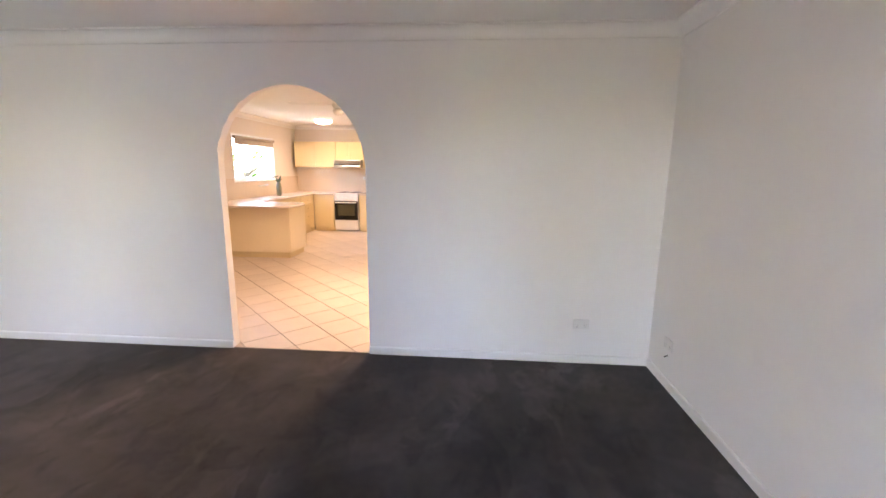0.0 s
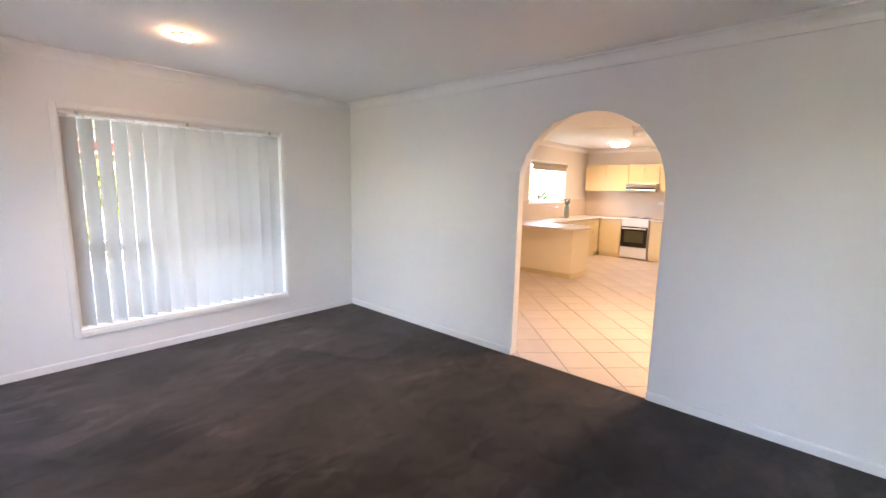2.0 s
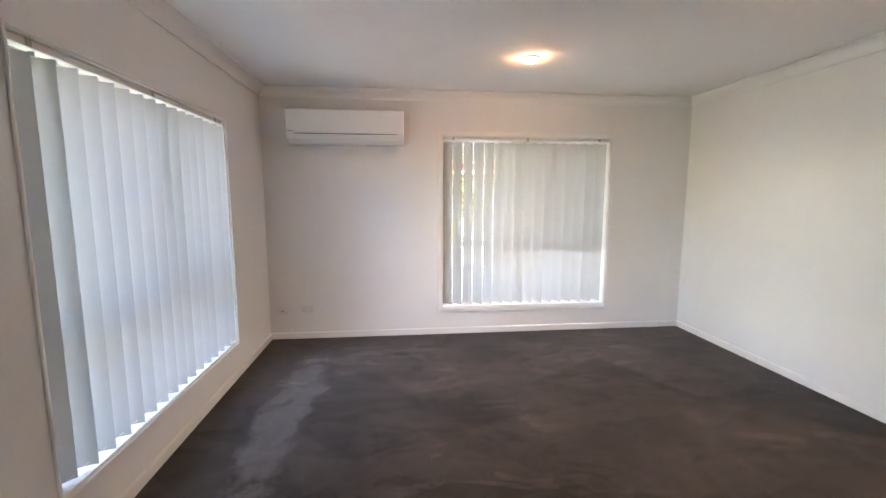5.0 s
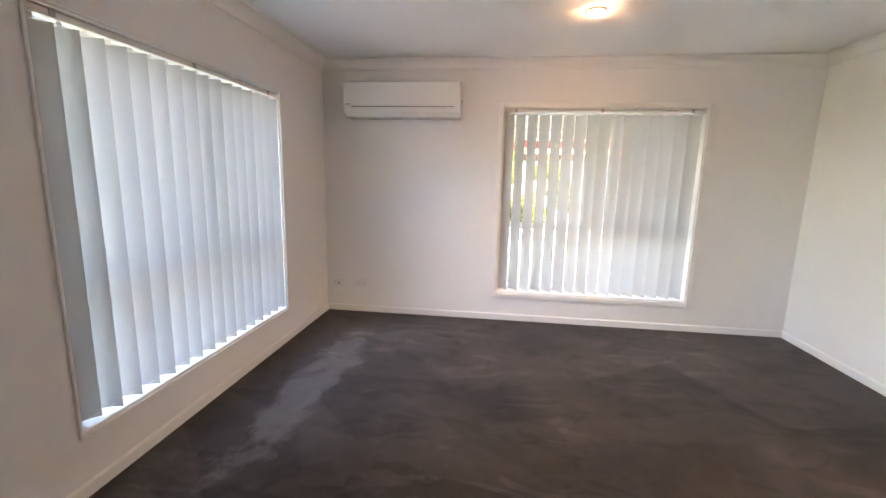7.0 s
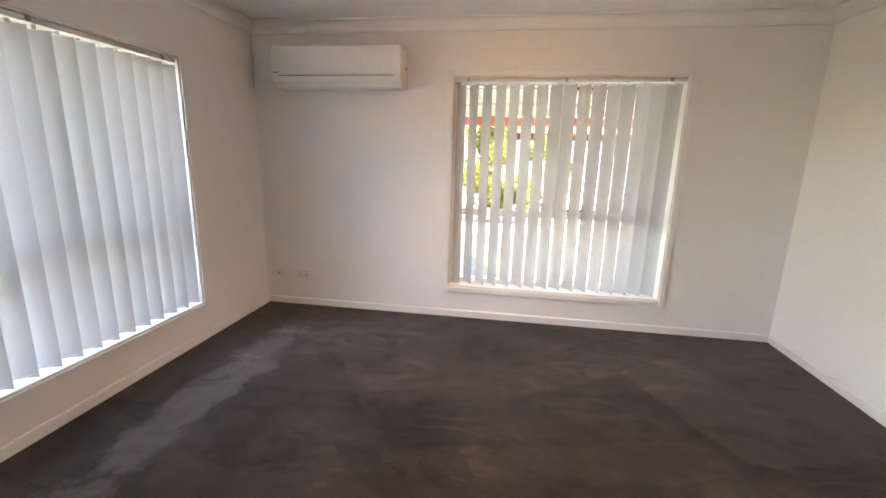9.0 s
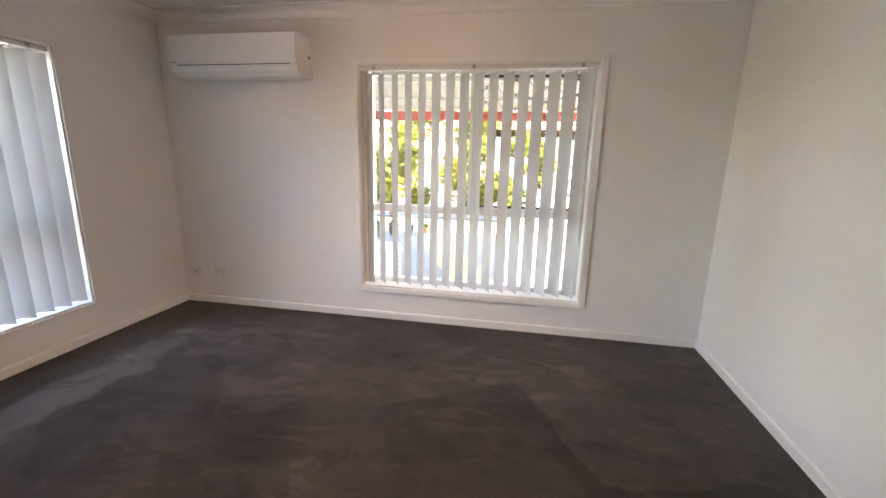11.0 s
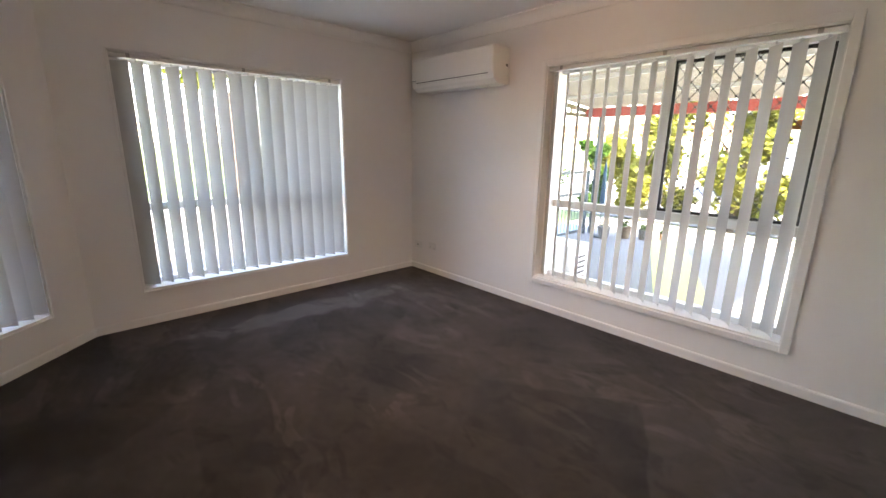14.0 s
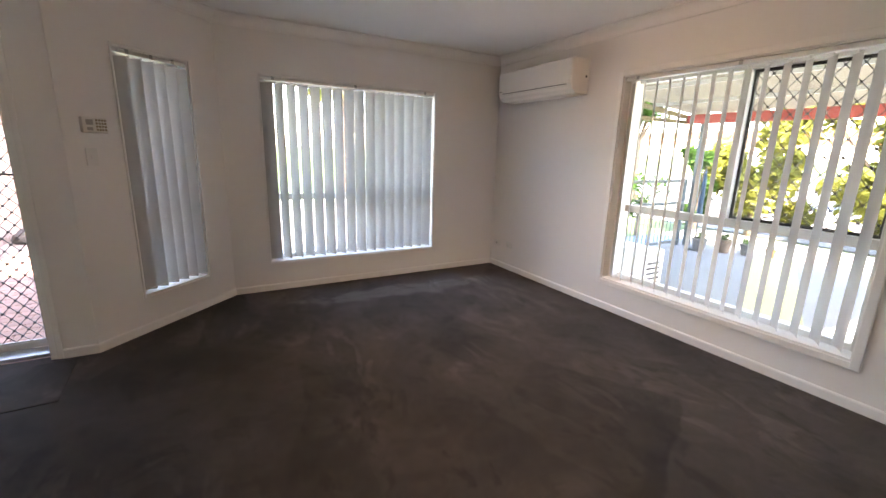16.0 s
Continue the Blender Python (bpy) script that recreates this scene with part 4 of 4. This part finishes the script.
solid("outdoor_mat", boxed(-1.62, 1.62, -0.25, 0.25, 0.0, 0.012, r=0.004), M_MAT, pose(-5.95, 0.80, -0.0995, 0, 0, 22), "lime green outdoor mat lying on the patio", "mat")

solid("groundsheet", boxed(-1.5, 1.5, -0.23, 0.23, 0.0, 0.008, r=0.003), M_TARP, pose(-6.2, -1.55, -0.0995), "blue groundsheet lying behind the patio fence", "groundsheet")


def patio_roof():
    """Ribbed pale sheeting that falls from the house to a red beam on posts."""
    pr = thing("patio_roof", pose(0, 0, 0), "pale ribbed patio roof on a red beam", "patio roof")
    x0, z0, x1, z1 = W - TH - 0.02, 2.42, -7.35, 2.06
    bm = bmesh.new()
    prev = None
    y, step = -1.3, 0.07
    i = 0
    while y < 3.4:
        off = 0.03 if (i // 2) % 2 else 0.0
        cur = (bm.verts.new((x0, y, z0 + off)), bm.verts.new((x1, y, z1 + off)))
        if prev:
            bm.faces.new((prev[0], cur[0], cur[1], prev[1]))
        prev = cur
        y += step if i % 2 else step * 2.2
        i += 1
    part("roof_sheet", bm, M_ROOF, pr, "pale ribbed translucent roof sheet")
    for k, x in enumerate((-4.2, -5.2, -6.2)):
        z = z0 + (z1 - z0) * (x - x0) / (x1 - x0)
        part("batten", boxed(x - 0.02, x + 0.02, -1.3, 3.4, z - 0.052, z - 0.004), M_RENDER, pr)
    part("beam", boxed(-7.16, -7.08, -1.3, 3.4, 1.90, 2.045, r=0.004), M_RED, pr, "red painted front beam")
    part("side_beam", boxed(-7.07, x0 - 0.01, -1.30, -1.25, 1.90, 1.96, r=0.004), M_OLIVE, pr, "olive brown side beam")
    tilt = math.degrees(math.atan2(z0 - z1, x0 - x1))
    part("rafter", boxed(0.0, 3.7, -0.02, 0.02, -0.07, 0.0, r=0.004), M_OLIVE, pr, "olive brown sloping rafter", at=pose(-7.07, -1.275, 2.045, 0, -tilt, 0))
    for k in range(5):
        x = -6.6 + 0.7 * k
        part("strut", boxed(x - 0.015, x + 0.015, -1.29, -1.26, 1.961, 1.99 + (x + 7.07) * 0.095), M_OLIVE, pr)
    for y in (-0.98, 3.3):
        part("post", boxed(-7.165, -7.075, y - 0.045, y + 0.045, -0.0995, 1.899, r=0.006), M_POST, pr)
    return pr


patio_roof()


def condenser(at):
    c = thing("outdoor_unit", at, "white outdoor air conditioning unit with black grille", "air conditioner")
    w, d, h = 0.72, 0.30, 0.60
    part("casing", boxed(-d / 2, d / 2, 0, w, 0.04, h, r=0.012), M_PLASTIC, c)
    for i in range(8):
        part("vent_slot", boxed(-d / 2 + 0.05, d / 2 - 0.05, w + 0.0005, w + 0.004, 0.12 + i * 0.05, 0.142 + i * 0.05), M_DARK, c)
    fanr = bmesh.new()
    for i in range(9):
        box(fanr, -d / 2 - 0.006, -d / 2 - 0.001, 0.08, 0.52, 0.09 + i * 0.055, 0.105 + i * 0.055)
    part("fan_guard", fanr, M_DARK, c)
    for y in (0.1, 0.6):
        part("foot", boxed(-d / 2, d / 2, y - 0.03, y + 0.03, 0.0, 0.039), M_DARK, c)
    return c


condenser(pose(-3.66, 0.0, -0.0995))


def fence(at, length, label):
    """Tubular fence: three rails, close balusters below and a row of rings between the upper rails."""
    f = thing("fence", at, label, "fence")
    for z in (0.05, 0.70, 1.06):
        part("rail", boxed(0, length, -0.018, 0.018, z, z + 0.048, r=0.004), M_POST, f)
    bar = mesh_of("bar", rodded((0, 0, 0.084), (0, 0, 0.70), 0.007, 6), M_POST)
    for i in range(int(length / 0.1)):
        ob = new("bar", bar)
        ob.parent = f
        ob.matrix_basis = pose(0.05 + i * 0.1, 0, 0)
    ring = mesh_of("ring", torus(0.105, 0.008), M_POST)
    for i in range(int(length / 0.33)):
        ob = new("ring", ring)
        ob.parent = f
        ob.matrix_basis = pose(0.2 + i * 0.33, 0, 0.897, 90)
    for x in (0.0, length / 2, length):
        part("post", boxed(x - 0.022, x + 0.022, -0.022, 0.022, 0.0, 1.12, r=0.004), M_POST, f)
    return f


def torus(radius, tube, n=20, m=6):
    bm = bmesh.new()
    rings = [[bm.verts.new(((radius + tube * math.cos(b)) * math.cos(a), (radius + tube * math.cos(b)) * math.sin(a), tube * math.sin(b))) for b in (2 * math.pi * k / m for k in range(m))] for a in (2 * math.pi * k / n for k in range(n))]
    for i in range(n):
        p, q = rings[i], rings[(i + 1) % n]
        for k in range(m):
            bm.faces.new((p[k], q[k], q[(k + 1) % m], p[(k + 1) % m]))
    return bm


fence(pose(-6.98, -1.06, -0.0995), 3.3, "dark tubular fence along the edge of the patio")


def folded_umbrella(at):
    u = thing("folded_umbrella", at, "folded dark blue garden umbrella leaning beside the patio post", "umbrella")
    part("pole", rodded((0, 0, 0.012), (0, 0, 1.3), 0.012, 8), M_POST, u)
    part("canopy", lathe([(0.014, 0.5), (0.035, 0.53), (0.042, 0.62), (0.034, 0.95), (0.022, 1.2), (0.013, 1.26)], 12), M_BLUE, u, "furled blue cloth", smooth=True)
    part("foot", lathe([(0.0, 0.0), (0.11, 0.0), (0.11, 0.03), (0.03, 0.05), (0.013, 0.06)], 16), M_POST, u)
    return u


folded_umbrella(pose(-6.9, -0.72, -0.0995))


def flowerpot(at, size, mat, label, seed):
    p = thing("flowerpot", at, label, "flowerpot")
    part("pot", lathe([(0.0, 0.0), (size * 0.34, 0.0), (size * 0.48, size * 0.8), (size * 0.52, size * 0.82), (size * 0.52, size * 0.95), (size * 0.44, size * 0.95), (size * 0.42, size * 0.85), (0.0, size * 0.85)], 18), mat, p, smooth=False)
    rng = random.Random(seed)
    bm = bmesh.new()
    for _ in range(4):
        leaf_cloud(bm, rng, Vector((rng.uniform(-0.3, 0.3) * size, rng.uniform(-0.3, 0.3) * size, size * rng.uniform(0.95, 1.25))), size * 0.34, 30, 0.022)
    part("plant", bm, M_LEAF2, p, "small leafy plant")
    return p


def leaf_cloud(bm, rng, centre, radius, count, size):
    """Many small pointed leaves scattered through an uneven blob."""
    for _ in range(count):
        d = Vector((rng.gauss(0, 1), rng.gauss(0, 1), rng.gauss(0, 0.9)))
        d = d.normalized() * radius * rng.random() ** 0.45
        d *= 0.75 + 0.5 * noise.noise(d * 1.7 + centre)
        p = centre + d
        u = Vector((rng.gauss(0, 1), rng.gauss(0, 1), rng.gauss(0, 0.6))).normalized()
        v = u.cross(Vector((rng.gauss(0, 1), rng.gauss(0, 1), rng.gauss(0, 1)))).normalized()
        s = size * rng.uniform(0.6, 1.4)
        bm.faces.new([bm.verts.new(q) for q in (p - u * s, p + v * s * 0.4, p + u * s, p - v * s * 0.4)])


def tree(name, at, height, spread, leaves, mat, label, seed, size=0.09, low=0.35):
    rng = random.Random(seed)
    t = thing(name, at, label, "shrub" if height < 3 else "tree")
    trunk = bmesh.new()
    rod(trunk, (0, 0, 0), (0.05, 0.03, height * 0.5), 0.035 * height ** 0.8, 8, 0.02 * height ** 0.8)
    crown = bmesh.new()
    n = 9
    for k in range(n):
        a, q = rng.uniform(0, 6.28), rng.uniform(low, 0.95)
        tip = Vector((spread * 0.7 * math.cos(a) * rng.uniform(0.3, 1), spread * 0.7 * math.sin(a) * rng.uniform(0.3, 1), height * q))
        rod(trunk, (0.03, 0.02, height * min(0.45, q * 0.7)), tip, 0.014 * height ** 0.8, 6, 0.004)
        leaf_cloud(crown, rng, tip, spread * rng.uniform(0.32, 0.55), leaves // n, size)
    part("trunk", trunk, M_BARK, t)
    part("crown", crown, mat, t, "loose crown of small leaves")
    return t


flowerpot(pose(-6.86, -0.62, -0.0995), 0.22, M_POTDARK, "weathered grey pot with a leafy plant on the patio", 31)
flowerpot(pose(-7.16, -0.40, -0.0995), 0.22, M_BARK, "dark brown pot with a leafy plant on the patio", 32)
flowerpot(pose(-7.30, -0.14, -0.0995), 0.18, M_POTDARK, "small grey pot with a leafy plant on the patio", 33)
flowerpot(pose(-7.42, 0.14, -0.0995), 0.14, M_TERRA, "small terracotta pot with a leafy plant on the patio", 34)
tree("shrub", pose(-9.6, -1.2, -0.2), 2.35, 1.2, 4200, M_LEAF, "yellow-green leafy shrub beside the patio", 11, 0.10, 0.2)
tree("shrub", pose(-9.9, 0.5, -0.2), 2.65, 1.3, 4200, M_LEAF, "bright yellow-green shrub beyond the patio", 12, 0.11, 0.2)
tree("shrub", pose(-10.4, 2.0, -0.2), 1.9, 0.8, 1500, M_LEAF, "small yellow-green shrub beyond the patio", 13, 0.10, 0.2)
tree("shrub", pose(-8.9, -1.9, -0.2), 2.2, 0.5, 1300, M_LEAF2, "narrow dark green shrub by the patio post", 14, 0.09, 0.15)
tree("shrub", pose(-7.6, -2.3, -0.2), 1.15, 0.6, 520, M_LEAF2, "low sparse shrub behind the patio fence", 23, 0.06, 0.4)
tree("shrub", pose(-6.3, 13.4, -0.2), 2.9, 1.5, 260, M_LEAF2, "sparse green shrub beyond the kitchen window", 22, 0.12, 0.3)
tree("tree", pose(-13.5, -6.8, -0.2), 4.6, 1.7, 3200, M_LEAF2, "olive green tree beyond the drive", 21, 0.13, 0.55)
tree("tree", pose(-4.2, -11.0, -0.2), 6.0, 2.4, 3000, M_LEAF, "yellow-green tree in the front garden", 16, 0.15, 0.6)
tree("tree", pose(-0.6, -12.5, -0.2), 6.0, 2.4, 3000, M_LEAF, "pale green tree in the front garden", 17, 0.15, 0.6)


def house(at, w, d, h, label):
    """A neighbouring house: rendered walls, terracotta fascia and a hipped roof."""
    n = thing("neighbour_house", at, label, "house")
    part("wall", boxed(0, w, 0, d, 0, h), M_RENDER, n)
    part("fascia", frame_bm(-0.5, w + 0.5, -0.5, d + 0.5, 0.0, 0.28, 0.06), M_TERRA, n, "terracotta painted fascia", at=pose(0, 0, h + 0.28, -90) @ Matrix.Diagonal((1, 1, -1, 1)))
    bm = bmesh.new()
    e = 0.5
    base = [bm.verts.new(p) for p in ((-e, -e, h + 0.281), (w + e, -e, h + 0.281), (w + e, d + e, h + 0.281), (-e, d + e, h + 0.281))]
    r0, r1 = bm.verts.new((w * 0.35, d / 2, h + 1.7)), bm.verts.new((w * 0.65, d / 2, h + 1.7))
    bm.faces.new((base[0], base[1], r1, r0))
    bm.faces.new((base[1], base[2], r1))
    bm.faces.new((base[2], base[3], r0, r1))
    bm.faces.new((base[3], base[0], r0))
    bm.faces.new(base[::-1])
    part("roof", bm, M_TERRA, n, "terracotta tiled roof")
    return n


house(pose(-24.0, -1.2, -0.2), 7.0, 12.0, 2.25, "pale rendered neighbouring house with a terracotta roof")
rock = bmesh.new()
bmesh.ops.create_icosphere(rock, subdivisions=3, radius=0.26)
for v in rock.verts:
    v.co *= 1 + 0.35 * noise.noise(v.co * 4.2)
    v.co.z = max(-0.08, v.co.z * 0.6)
solid("garden_rock", rock, M_ROCK, pose(2.33, -5.5, -0.085), "low dark garden boulder beside the brick wall", "rock")
wing = solid("wall_wing", boxed(2.632, 2.86, -7.4, AN[1] - TH - 0.002, -0.2, 2.398), M_MORTAR, None, "pink brick side wall along the porch", "wall", "structure")
# overhang strips out of view, added to shade the front wall
solid("corner_shade_eave", boxed(W - TH - 0.45, W - TH - 0.001, S - 0.65, S + 0.02, 2.30, 2.398), M_TRIM, None, "unseen white eave lining added for shade at the house corner", "eave", "structure")
solid("front_shade_eave", boxed(W - TH, 0.25, S - TH - 0.65, S - TH - 0.001, 2.30, 2.398), M_TRIM, None, "unseen white eave lining added to shade the front windows", "eave", "structure")
# two more unseen eaves, added to cut sky light at narrow window and door
solid("angled_shade_eave", boxed(-0.05, ANGLE_LEN + 0.05, TH + 0.001, TH + 0.95, 2.296, 2.39), M_TRIM, F_ANGLE, "unseen white eave lining added to dim the narrow window", "eave", "structure")
solid("porch_shade_eave", boxed(0.251, E + 0.2, AN[1] - TH - 0.75, AN[1] - TH - 0.001, 2.30, 2.398), M_TRIM, None, "unseen white eave lining added to shade the entry", "eave", "structure")
solid("house_roof", boxed(W - TH - 0.45, E + 0.7, AN[1] - TH - 0.35, KN + 0.7, 2.54, 2.62), M_TERRA, None, "terracotta roof over the house", "roof", "structure")


# ---- floor tiles and pavers, piece by piece ----
def clipped(poly, x0, x1, y0, y1):
    for axis, limit, sign in ((0, x0, 1), (0, x1, -1), (1, y0, 1), (1, y1, -1)):
        out = []
        for i, p in enumerate(poly):
            q = poly[(i + 1) % len(poly)]
            a, b = sign * (p[axis] - limit), sign * (q[axis] - limit)
            if a >= 0:
                out.append(p)
            if (a > 0 > b) or (a < 0 < b):
                s = a / (a - b)
                out.append((p[0] + s * (q[0] - p[0]), p[1] + s * (q[1] - p[1])))
        poly = out
        if len(poly) < 3:
            return []
    return poly


def slab_bm(poly, th, r=0.002):
    bm = bmesh.new()
    lo = [bm.verts.new((x, y, -th)) for x, y in poly]
    cx, cy = sum(p[0] for p in poly) / len(poly), sum(p[1] for p in poly) / len(poly)
    mid = [bm.verts.new((x, y, -r)) for x, y in poly]
    hi = [bm.verts.new((cx + (x - cx) * (1 - 0.012), cy + (y - cy) * (1 - 0.012), 0)) for x, y in poly]
    n = len(poly)
    for a, b in ((lo, mid), (mid, hi)):
        for i in range(n):
            bm.faces.new((a[i], a[(i + 1) % n], b[(i + 1) % n], b[i]))
    bm.faces.new(hi)
    return bm


T, G = 0.327, 0.006
h2 = (T - G) / 2
square = [(-h2, -h2), (h2, -h2), (h2, h2), (-h2, h2)]
rot = [((x - y) * math.sqrt(0.5), (x + y) * math.sqrt(0.5)) for x, y in square]
whole = mesh_of("tile", slab_bm(rot, 0.01), M_TILE)
D = T * math.sqrt(2)
rest = bmesh.new()
for i in range(-24, 36):
    for j in range(-24, 36):
        s, d = 2.995 + D * (i + 0.5), 3.08 + D * (j + 0.5)
        cx, cy = (s - d) / 2, (s + d) / 2
        if not (W - 0.3 < cx < E + 0.3 and N - 0.3 < cy < KN + 0.3):
            continue
        poly = clipped([(cx + x, cy + y) for x, y in rot], W, E, N + 0.008, KN)
        if not poly:
            continue
        if cx > 0.9:
            piece = bpy.data.meshes.new("tile")
            sb = slab_bm(poly, 0.01)
            sb.to_mesh(piece)
            sb.free()
            rest.from_mesh(piece)
            bpy.data.meshes.remove(piece)
            continue
        if len(poly) == 4 and abs(poly[0][0] - cx - rot[0][0]) < 1e-6 and abs(poly[2][0] - cx - rot[2][0]) < 1e-6 and abs(poly[1][0] - cx - rot[1][0]) < 1e-6:
            ob = new("tile", whole)
        else:
            ob = new("tile", mesh_of("tile", slab_bm([(x - cx, y - cy) for x, y in poly], 0.01), M_TILE))
        ob.parent = kfloor
        ob.matrix_basis = pose(cx, cy, 0.002)

far = part("tiles", rest, M_TILE, kfloor, at=pose(0, 0, 0.002))
tagged(far, kind="stuff")

brick = mesh_of("brick", boxed(0.0, 0.012, -0.115, 0.115, -0.038, 0.038), M_BRICK)
for j in range(22):
    for i in range(13):
        ob = new("brick", brick)
        ob.parent = wing
        ob.matrix_basis = pose(2.6205, -7.1 + i * 0.24 + (0.12 if j % 2 else 0), -0.12 + j * 0.086)

paver = mesh_of("paver", slab_bm([(-0.112, -0.054), (0.112, -0.054), (0.112, 0.054), (-0.112, 0.054)], 0.04, 0.004), M_PAVER)
for i in range(9):
    for j in range(33):
        ob = new("paver", paver)
        ob.parent = porch
        ob.matrix_basis = pose(0.55 + i * 0.23 + (0.115 if j % 2 else 0), AN[1] - TH - 0.16 - j * 0.115, -0.125 + 0.002 * random.random())
